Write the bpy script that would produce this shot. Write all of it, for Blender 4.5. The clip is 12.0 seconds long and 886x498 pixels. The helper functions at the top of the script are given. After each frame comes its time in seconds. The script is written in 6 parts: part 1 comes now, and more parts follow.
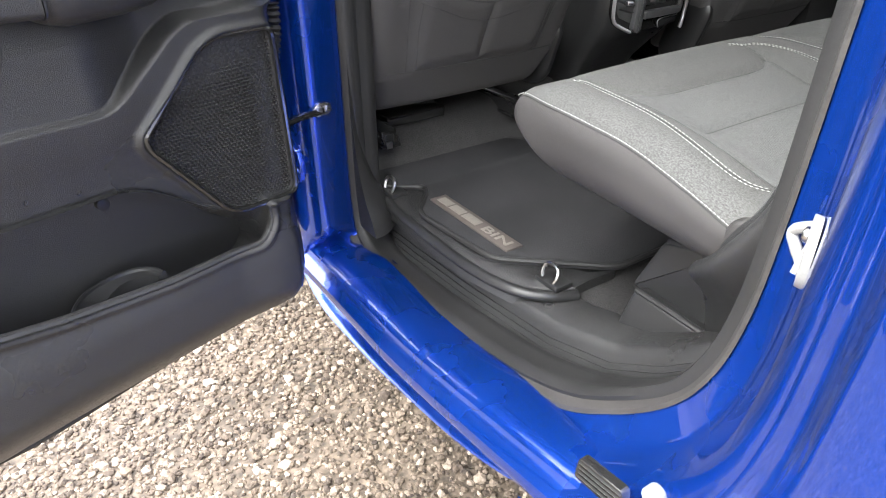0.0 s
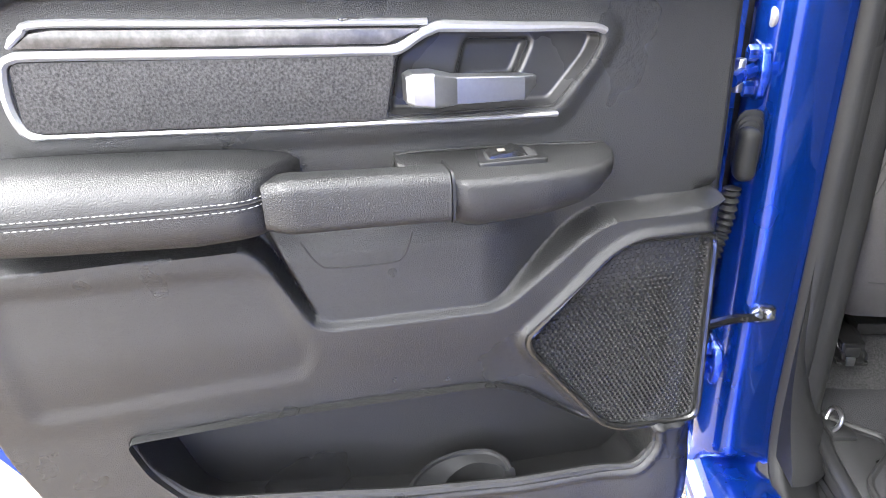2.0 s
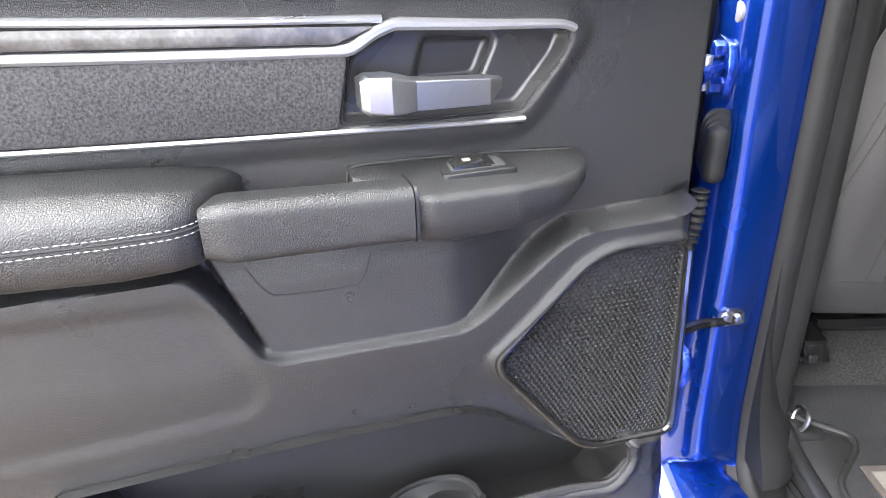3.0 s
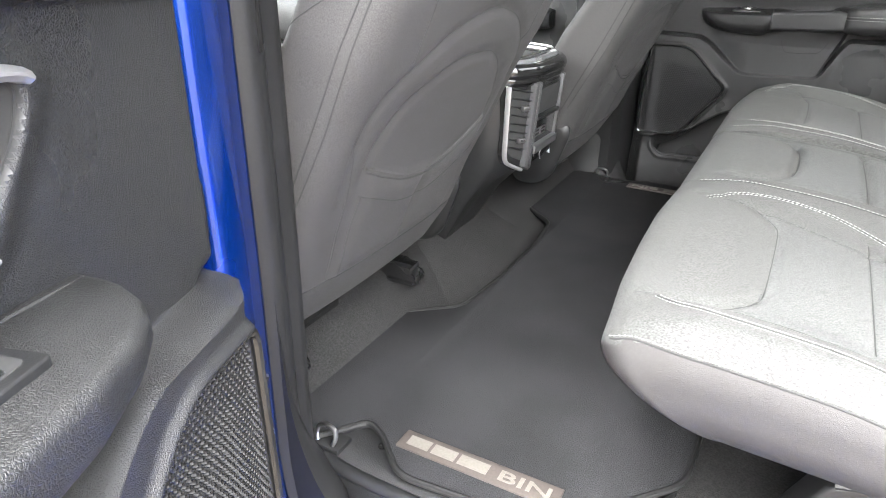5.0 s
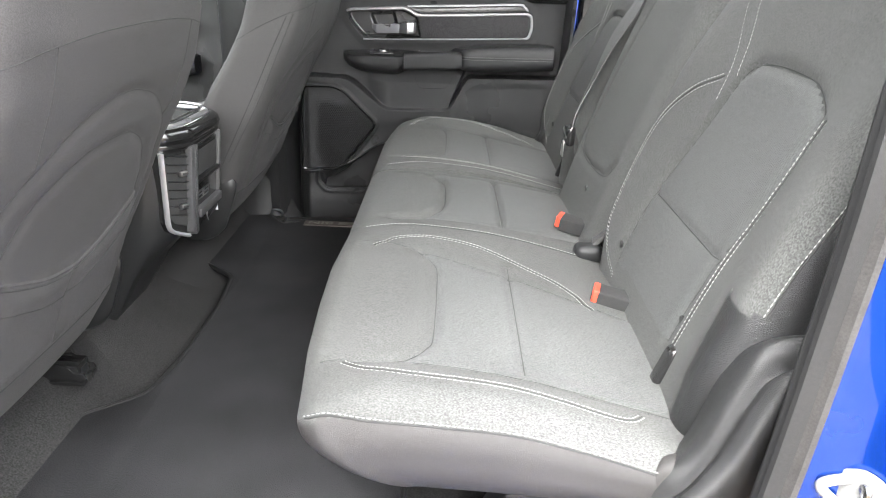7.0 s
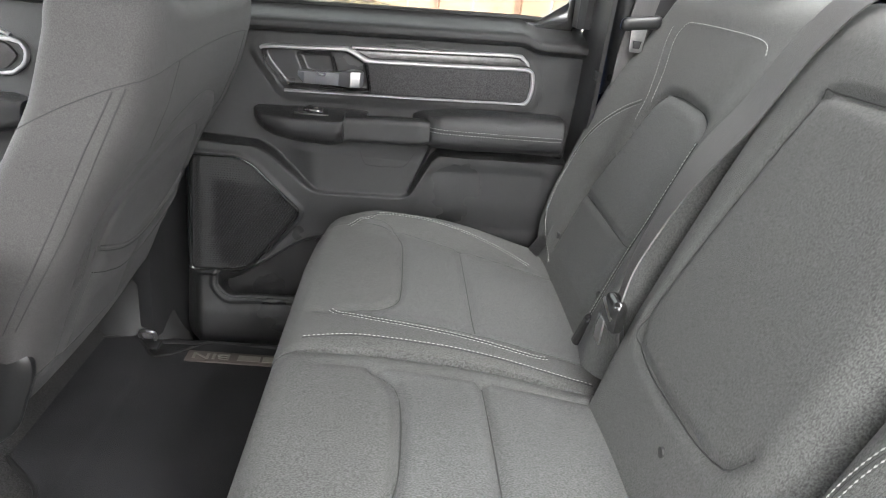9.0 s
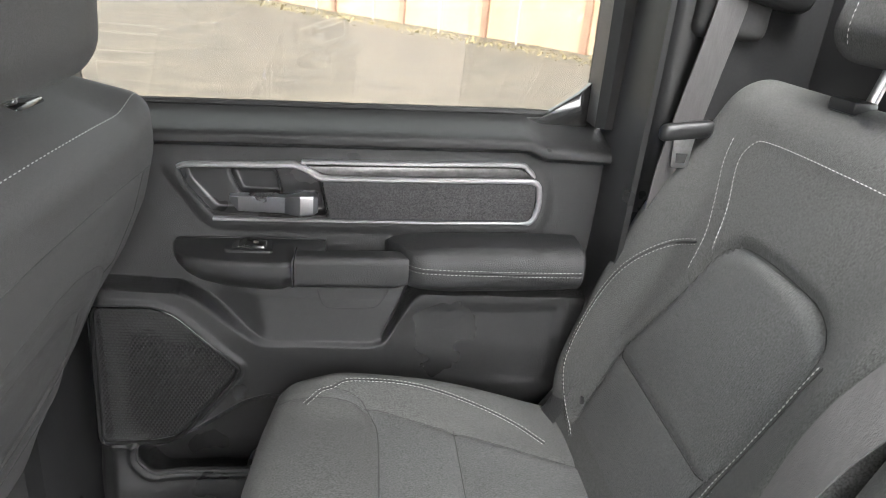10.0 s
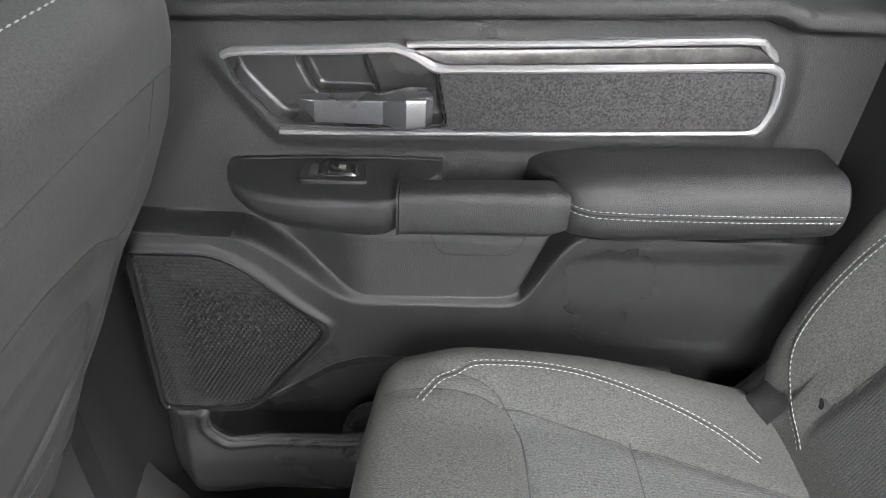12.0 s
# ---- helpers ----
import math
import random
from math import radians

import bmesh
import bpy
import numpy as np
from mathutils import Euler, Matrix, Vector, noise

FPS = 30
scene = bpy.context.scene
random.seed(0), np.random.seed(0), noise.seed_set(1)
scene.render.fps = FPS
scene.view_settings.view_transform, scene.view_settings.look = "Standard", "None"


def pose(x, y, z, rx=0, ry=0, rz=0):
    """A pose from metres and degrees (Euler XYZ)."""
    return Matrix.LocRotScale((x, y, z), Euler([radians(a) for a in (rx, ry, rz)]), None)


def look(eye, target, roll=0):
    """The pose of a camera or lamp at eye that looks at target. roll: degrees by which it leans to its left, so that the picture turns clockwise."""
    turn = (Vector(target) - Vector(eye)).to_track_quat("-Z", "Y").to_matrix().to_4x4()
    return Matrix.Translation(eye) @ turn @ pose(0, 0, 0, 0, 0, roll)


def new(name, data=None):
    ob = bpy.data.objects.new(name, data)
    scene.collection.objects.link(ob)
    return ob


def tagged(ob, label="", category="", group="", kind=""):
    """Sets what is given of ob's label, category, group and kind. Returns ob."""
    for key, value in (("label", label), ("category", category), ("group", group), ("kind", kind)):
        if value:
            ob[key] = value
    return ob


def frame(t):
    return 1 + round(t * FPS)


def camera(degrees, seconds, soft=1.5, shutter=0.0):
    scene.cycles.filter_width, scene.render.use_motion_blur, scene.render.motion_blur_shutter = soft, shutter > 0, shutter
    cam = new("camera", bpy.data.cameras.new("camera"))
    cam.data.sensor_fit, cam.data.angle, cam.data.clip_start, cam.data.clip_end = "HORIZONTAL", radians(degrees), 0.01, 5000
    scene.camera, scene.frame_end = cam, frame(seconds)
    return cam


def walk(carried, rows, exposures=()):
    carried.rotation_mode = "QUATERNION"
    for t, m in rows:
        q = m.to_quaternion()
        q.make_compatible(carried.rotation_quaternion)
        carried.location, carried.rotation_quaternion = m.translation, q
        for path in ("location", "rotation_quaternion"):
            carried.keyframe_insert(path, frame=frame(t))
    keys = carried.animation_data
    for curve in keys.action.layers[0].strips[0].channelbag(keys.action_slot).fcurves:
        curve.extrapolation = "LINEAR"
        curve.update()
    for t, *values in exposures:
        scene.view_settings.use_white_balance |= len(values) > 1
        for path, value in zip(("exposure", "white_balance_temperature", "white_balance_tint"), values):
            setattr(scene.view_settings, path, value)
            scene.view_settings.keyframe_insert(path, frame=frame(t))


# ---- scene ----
from mathutils.bvhtree import BVHTree

FLOOR = 0.65  # height of the rear floor mat over the ground
cam = camera(66.9, 12.0, soft=1.0)
ROWS = [
    (0, 1.0829, -1.2653, 0.5856, 59.25, 0.21, 56.36),
    (0.5, 0.9151, -1.2567, 0.6156, 60.57, 0.85, 70.10),
    (1, 0.8602, -1.2200, 0.6513, 61.93, 1.13, 83.01),
    (1.5, 0.8517, -1.1696, 0.6744, 63.47, 1.94, 92.20),
    (2, 0.8519, -1.1598, 0.6773, 65.22, 2.05, 95.31),
    (2.5, 0.8418, -1.1755, 0.6741, 64.66, 2.49, 93.40),
    (2.7, 0.8304, -1.1737, 0.6751, 64.54, 2.10, 93.33),
    (4.3, 0.5329, -1.2471, 0.6557, 65.10, 1.50, 52.28),
    (4.5, 0.5234, -1.2358, 0.6433, 65.50, 0.68, 47.31),
    (5, 0.4997, -1.2612, 0.6582, 64.74, -0.82, 28.69),
    (5.5, 0.4992, -1.2919, 0.6622, 65.38, -1.95, 16.46),
    (6, 0.5036, -1.2852, 0.6941, 66.11, -2.39, 5.79),
    (6.5, 0.5074, -1.2789, 0.7165, 66.73, -1.98, 1.54),
    (6.7, 0.5089, -1.2754, 0.7206, 66.85, -2.21, 1.16),
    (8.3, 0.5299, -0.7408, 0.7507, 67.16, -2.37, 0.92),
    (8.5, 0.5089, -0.6520, 0.7527, 67.52, -2.77, -0.25),
    (9, 0.4808, -0.5457, 0.7856, 66.56, -6.23, -2.29),
    (9.5, 0.4560, -0.3952, 0.8244, 66.25, -6.09, -1.52),
    (10, 0.4721, -0.1586, 0.8887, 67.20, -5.27, -5.17),
    (10.5, 0.4501, 0.0059, 0.8402, 59.98, -5.59, -0.09),
    (11, 0.4329, 0.0920, 0.8184, 58.33, -3.08, 0.30),
    (11.5, 0.4092, 0.1558, 0.8305, 55.46, -2.30, -0.83),
    (12, 0.4138, 0.1810, 0.8224, 54.16, -2.15, 0.93),
]
EXPOSURES = [(0.0, 4.1), (0.5, 4.5), (1.0, 4.9), (1.75, 5.15), (2.5, 4.95), (4.5, 5.2), (5.5, 5.25), (6.0, 5.15), (6.7, 4.92), (8.3, 4.85), (9.5, 5.15), (10.5, 5.15), (12.0, 5.55)]
walk(cam, [(t, pose(x, y, z + FLOOR, rx, ry, rz)) for t, x, y, z, rx, ry, rz in ROWS], EXPOSURES)

# ---- light: bright overcast day ----
world = bpy.data.worlds.new("overcast_sky")
scene.world = world
world.use_nodes = True
wt = world.node_tree
sky = wt.nodes.new("ShaderNodeTexSky")
sky.sky_type = "NISHITA"
sky.sun_disc = False
SUN_ELEV, SUN_ROT = radians(62), radians(195)
sky.sun_elevation, sky.sun_rotation = SUN_ELEV, SUN_ROT
sky.air_density, sky.dust_density, sky.ozone_density = 1.0, 2.5, 1.0
hsv = wt.nodes.new("ShaderNodeHueSaturation")
hsv.inputs["Saturation"].default_value = 0.08
wt.links.new(sky.outputs[0], hsv.inputs["Color"])
back = wt.nodes["Background"]
back.inputs["Strength"].default_value = 0.11
wt.links.new(hsv.outputs[0], back.inputs["Color"])
sun_data = bpy.data.lights.new("sun", "SUN")
sun_data.energy, sun_data.angle, sun_data.color = 0.55, radians(100), (1.0, 0.98, 0.95)
sun = new("sun", sun_data)
sun.matrix_world = look((-0.9, -4.1, 9.0), (0.3, 0, 1))


# ---- small tools ----
BASE = {}
SHIFT = np.array([0.0, 0.0, FLOOR])


def thing(name, base, label, category, group="", kind=""):
    """An Empty at its base (cab coordinates, z over the mat)."""
    ob = new(name)
    ob.empty_display_size = 0.05
    b = np.array(base, float) + SHIFT
    ob.location = b
    BASE[ob] = b
    return tagged(ob, label, category, group, kind)


def to_mesh(name, vf, material, base, smooth=40):
    v, f = vf
    v = np.asarray(v, float) + SHIFT - base
    me = bpy.data.meshes.new(name)
    me.from_pydata(v.tolist(), [], [list(map(int, q)) for q in f])
    me.materials.append(material)
    if smooth:
        me.polygons.foreach_set("use_smooth", [True] * len(me.polygons))
        me.set_sharp_from_angle(angle=radians(smooth))
    me.update()
    return me


def part(name, vf, material, parent, label="", smooth=40):
    base = BASE[parent]
    ob = new(name, to_mesh(name, vf, material, base, smooth))
    ob.parent = parent
    BASE[ob] = base
    return tagged(ob, label)


def solo(name, vf, material, label, category, kind="", group="", smooth=40):
    v = np.asarray(vf[0], float)
    base = np.array([(v[:, 0].min() + v[:, 0].max()) / 2, (v[:, 1].min() + v[:, 1].max()) / 2, v[:, 2].min()]) + SHIFT
    ob = new(name, to_mesh(name, vf, material, base, smooth))
    ob.location = base
    BASE[ob] = base
    return tagged(ob, label, category, group, kind)


def outward(vf):
    """Turns the faces of a closed shape outward."""
    v, f = np.asarray(vf[0], float), vf[1]
    fan = {}
    for q in f:
        fan.setdefault(len(q), []).append(q)
    vol = 0.0
    for n, many in fan.items():
        k = np.array(many)
        for i in range(1, n - 1):
            vol += float(np.sum(v[k[:, 0]] * np.cross(v[k[:, i]], v[k[:, i + 1]])))
    return (v, f) if vol >= 0 else (v, [list(q)[::-1] for q in f])


def bm_vf(bm):
    bm.verts.ensure_lookup_table()
    bm.verts.index_update()
    v = np.array([w.co[:] for w in bm.verts])
    f = [[w.index for w in q.verts] for q in bm.faces]
    bm.free()
    return v, f


def box(c, h, bevel=0.0, seg=2):
    """A box with centre c and half sizes h."""
    bm = bmesh.new()
    bmesh.ops.create_cube(bm, size=2.0)
    bmesh.ops.scale(bm, vec=h, verts=bm.verts)
    if bevel:
        bmesh.ops.bevel(bm, geom=bm.edges[:], offset=bevel, segments=seg, affect="EDGES", profile=0.5)
    bmesh.ops.translate(bm, vec=c, verts=bm.verts)
    return bm_vf(bm)


def cyl(a, b, r, n=16, r2=None, bevel=0.0):
    """A rod from a to b."""
    a, b = Vector(a), Vector(b)
    bm = bmesh.new()
    bmesh.ops.create_cone(bm, cap_ends=True, segments=n, radius1=r, radius2=r if r2 is None else r2, depth=(b - a).length)
    if bevel:
        rim = [e for e in bm.edges if abs(e.verts[0].co.z - e.verts[1].co.z) < 1e-6]
        bmesh.ops.bevel(bm, geom=rim, offset=bevel, segments=2, affect="EDGES", profile=0.5)
    bmesh.ops.transform(bm, matrix=Matrix.Translation((a + b) / 2) @ (b - a).to_track_quat("Z", "Y").to_matrix().to_4x4(), verts=bm.verts)
    return bm_vf(bm)


def curve(pts, n, closed=False):
    """A smooth line of n points through pts."""
    p = np.asarray(pts, float)
    m = len(p)
    out = []
    span = m if closed else m - 1
    for k in range(n):
        u = k / (n if closed else n - 1) * span
        i = min(int(u), span - 1)
        t = u - i
        if closed:
            a, b, c, d = p[(i - 1) % m], p[i % m], p[(i + 1) % m], p[(i + 2) % m]
        else:
            a, b, c, d = p[max(i - 1, 0)], p[i], p[i + 1], p[min(i + 2, m - 1)]
        out.append(0.5 * ((2 * b) + (c - a) * t + (2 * a - 5 * b + 4 * c - d) * t * t + (3 * b - a - 3 * c + d) * t ** 3))
    return np.array(out)


def even(pts, step):
    """The same line with points at even steps."""
    p = np.asarray(pts, float)
    s = np.concatenate([[0], np.cumsum(np.linalg.norm(np.diff(p, axis=0), axis=1))])
    n = max(2, int(round(s[-1] / step)) + 1)
    u = np.linspace(0, s[-1], n)
    return np.stack([np.interp(u, s, p[:, k]) for k in range(p.shape[1])], 1)


def loft(sections, closed=True, caps=True, ring=False):
    """A skin over sections of equal point count. closed: each section is a loop; ring: the last section joins the first."""
    s = np.asarray(sections, float)
    m, n = s.shape[:2]
    f = []
    for i in range(m if ring else m - 1):
        for j in range(n if closed else n - 1):
            a, b = i * n + j, i * n + (j + 1) % n
            c, d = ((i + 1) % m) * n + (j + 1) % n, ((i + 1) % m) * n + j
            f.append([a, b, c, d])
    if caps and closed and not ring:
        f += [list(range(n))[::-1], list(range((m - 1) * n, m * n))]
    vf = (s.reshape(-1, 3), f)
    return outward(vf) if closed and (caps or ring) else vf


def tube(pts, r, n=8, closed=False, flat=1.0):
    """A rod along a line; r may change along it."""
    p = np.asarray(pts, float)
    m = len(p)
    r = np.broadcast_to(np.asarray(r, float), (m,))
    t = np.gradient(p, axis=0) if not closed else (np.roll(p, -1, 0) - np.roll(p, 1, 0))
    t /= np.linalg.norm(t, axis=1, keepdims=True) + 1e-12
    up = np.array([0.0, 0.0, 1.0]) if abs(t[0][2]) < 0.9 else np.array([1.0, 0.0, 0.0])
    secs = []
    for i in range(m):
        up = up - t[i] * np.dot(up, t[i])
        up /= np.linalg.norm(up) + 1e-12
        side = np.cross(t[i], up)
        a = np.arange(n) / n * 2 * np.pi
        secs.append(p[i] + r[i] * (np.cos(a)[:, None] * side + flat * np.sin(a)[:, None] * up))
    return loft(secs, ring=closed)


def dashes(pts, length=0.0052, gap=0.0014, r=0.0007):
    """A row of thread stitches along a line."""
    q = even(pts, length + gap)
    vs, fs = [], []
    for a, b in zip(q[:-1], q[1:]):
        d = b - a
        k = length / (np.linalg.norm(d) + 1e-9)
        b = a + d * k
        d = (b - a) / length
        u = np.cross(d, (0, 0, 1.0))
        if np.linalg.norm(u) < 0.1:
            u = np.cross(d, (0, 1.0, 0))
        u /= np.linalg.norm(u)
        w = np.cross(d, u)
        n = len(vs)
        m = (a + b) / 2
        vs += [a, *(m + r * x for x in (u, w, -u, -w)), b]
        fs += [[n, n + 1 + i, n + 1 + (i + 1) % 4] for i in range(4)] + [[n + 5, n + 1 + (i + 1) % 4, n + 1 + i] for i in range(4)]
    return outward((np.array(vs), fs))


def sdf(poly, x, z):
    """Signed distance to a polygon, negative inside."""
    p = np.asarray(poly, float)
    d = np.full(np.shape(x), 1e9)
    inside = np.zeros(np.shape(x), bool)
    for a, b in zip(p, np.roll(p, -1, 0)):
        e = b - a
        wx, wz = x - a[0], z - a[1]
        t = np.clip((wx * e[0] + wz * e[1]) / (e @ e + 1e-12), 0, 1)
        d = np.minimum(d, (wx - e[0] * t) ** 2 + (wz - e[1] * t) ** 2)
        cond = (a[1] > z) != (b[1] > z)
        if abs(e[1]) > 1e-9:
            inside ^= cond & (x < a[0] + (z - a[1]) * e[0] / e[1])
    d = np.sqrt(d)
    return np.where(inside, -d, d)


def line_dist(pts, x, z):
    """Distance to an open line."""
    p = np.asarray(pts, float)
    d = np.full(np.shape(x), 1e9)
    for a, b in zip(p[:-1], p[1:]):
        e = b - a
        wx, wz = x - a[0], z - a[1]
        t = np.clip((wx * e[0] + wz * e[1]) / (e @ e + 1e-12), 0, 1)
        d = np.minimum(d, (wx - e[0] * t) ** 2 + (wz - e[1] * t) ** 2)
    return np.sqrt(d)


def ease(a, b, x):
    t = np.clip((x - a) / (b - a), 0, 1)
    return t * t * (3 - 2 * t)


def round_poly(poly, r, n=5):
    """A polygon with its corners cut round."""
    p = np.asarray(poly, float)
    out = []
    for i in range(len(p)):
        a, b, c = p[i - 1], p[i], p[(i + 1) % len(p)]
        u, w = a - b, c - b
        lu, lw = np.linalg.norm(u), np.linalg.norm(w)
        k = min(r, lu * 0.45, lw * 0.45)
        s, e = b + u / lu * k, b + w / lw * k
        for j in range(n):
            t = j / (n - 1)
            out.append((1 - t) ** 2 * s + 2 * t * (1 - t) * b + t * t * e)
    return np.array(out)


def slab(poly, y0, y1, bevel=0.002, seg=2, axis=1):
    """A plate with an outline in x,z, its bevelled face at y0 and its back at y1."""
    p = np.asarray(poly, float)
    c = p.mean(0)
    secs = [(1.0, y1)]
    for k in range(seg + 1):
        a = k / seg * np.pi / 2
        secs.append((bevel * (1 - np.cos(a)), y0 + np.sign(y1 - y0) * bevel * (1 - np.sin(a))))
    secs[0] = (0.0, y1)
    n = len(p)
    e = np.roll(p, -1, 0) - np.roll(p, 1, 0)
    nrm = np.stack([e[:, 1], -e[:, 0]], 1)
    nrm /= np.linalg.norm(nrm, axis=1, keepdims=True) + 1e-12
    area = 0.5 * np.sum(p[:, 0] * np.roll(p[:, 1], -1) - np.roll(p[:, 0], -1) * p[:, 1])
    if area < 0:
        nrm = -nrm
    rings = []
    for d, y in secs:
        q = p - nrm * d
        rings.append(np.stack([q[:, 0], np.full(n, y), q[:, 1]], 1))
    v, f = loft(rings)
    if axis == 0:
        v = v[:, [1, 0, 2]]
    elif axis == 2:
        v = v[:, [0, 2, 1]]
    return outward((v, f))


def band(path, widths, y0, y1, bevel=0.002):
    """A flat moulding along a line in x,z."""
    p = np.asarray(path, float)
    w = np.broadcast_to(np.asarray(widths, float), (len(p),))
    t = np.gradient(p, axis=0)
    t /= np.linalg.norm(t, axis=1, keepdims=True) + 1e-12
    nrm = np.stack([-t[:, 1], t[:, 0]], 1)
    secs = []
    for i in range(len(p)):
        b = min(bevel, w[i] * 0.4)
        prof = [(-w[i] / 2, y1), (-w[i] / 2, y0 + np.sign(y1 - y0) * b), (-w[i] / 2 + b, y0), (w[i] / 2 - b, y0), (w[i] / 2, y0 + np.sign(y1 - y0) * b), (w[i] / 2, y1)]
        secs.append([(p[i][0] + nrm[i][0] * d, y, p[i][1] + nrm[i][1] * d) for d, y in prof])
    return loft(secs)


def lattice(nx, ny, nz):
    """The surface of a cube of -1 to 1 as a grid of quads."""
    idx, v, f = {}, [], []

    def at(i, j, k):
        key = (i, j, k)
        if key not in idx:
            idx[key] = len(v)
            v.append((2 * i / nx - 1, 2 * j / ny - 1, 2 * k / nz - 1))
        return idx[key]

    for i in range(nx):
        for j in range(ny):
            f.append([at(i, j, nz), at(i + 1, j, nz), at(i + 1, j + 1, nz), at(i, j + 1, nz)])
            f.append([at(i, j, 0), at(i, j + 1, 0), at(i + 1, j + 1, 0), at(i + 1, j, 0)])
    for i in range(nx):
        for k in range(nz):
            f.append([at(i, 0, k), at(i + 1, 0, k), at(i + 1, 0, k + 1), at(i, 0, k + 1)])
            f.append([at(i, ny, k), at(i, ny, k + 1), at(i + 1, ny, k + 1), at(i + 1, ny, k)])
    for j in range(ny):
        for k in range(nz):
            f.append([at(0, j, k), at(0, j, k + 1), at(0, j + 1, k + 1), at(0, j + 1, k)])
            f.append([at(nx, j, k), at(nx, j + 1, k), at(nx, j + 1, k + 1), at(nx, j, k + 1)])
    return np.array(v), f


def pillow(h, r, n, warp=None):
    """A soft box with half sizes h and edge radius r, bent by warp."""
    v, f = lattice(*n)
    h = np.asarray(h, float)
    r = np.broadcast_to(np.asarray(r, float), (3,))
    q = v * h
    inner = np.clip(q, -(h - r), h - r)
    d = (q - inner) / r
    ln = np.linalg.norm(d, axis=1, keepdims=True)
    q = inner + np.where(ln > 1e-9, d / np.maximum(ln, 1e-9), 0) * r
    if warp:
        q = warp(q)
    return outward((q, f))


def mirror(vf):
    v = np.array(vf[0], float)
    v[:, 1] *= -1
    return v, [list(q)[::-1] for q in vf[1]]


def split_faces(vf, where):
    """Parts a mesh in two by the middles of its faces."""
    v, f = np.asarray(vf[0], float), vf[1]
    mid = np.array([v[q].mean(0) for q in f])
    low = where(mid)
    halves = []
    for take in (False, True):
        ff = [q for q, k in zip(f, low) if k == take]
        used = np.unique(np.array(ff))
        idx = np.zeros(len(v), int)
        idx[used] = np.arange(len(used))
        halves.append((v[used], [[int(idx[i]) for i in q] for q in ff]))
    return halves


TREES = {}


def lay(pts, vf, way, off=0.0008):
    """Drops a line along a direction on to a mesh."""
    if id(vf) not in TREES:
        TREES[id(vf)] = (vf, BVHTree.FromPolygons(np.asarray(vf[0]).tolist(), [list(map(int, q)) for q in vf[1]]))
    tree = TREES[id(vf)][1]
    way = Vector(way).normalized()
    out = []
    for p in pts:
        hit, nrm, _, _ = tree.ray_cast(Vector(p) - way * 1.0, way)
        if hit is not None:
            out.append(np.array(hit) - np.array(way) * off)
    return np.array(out)


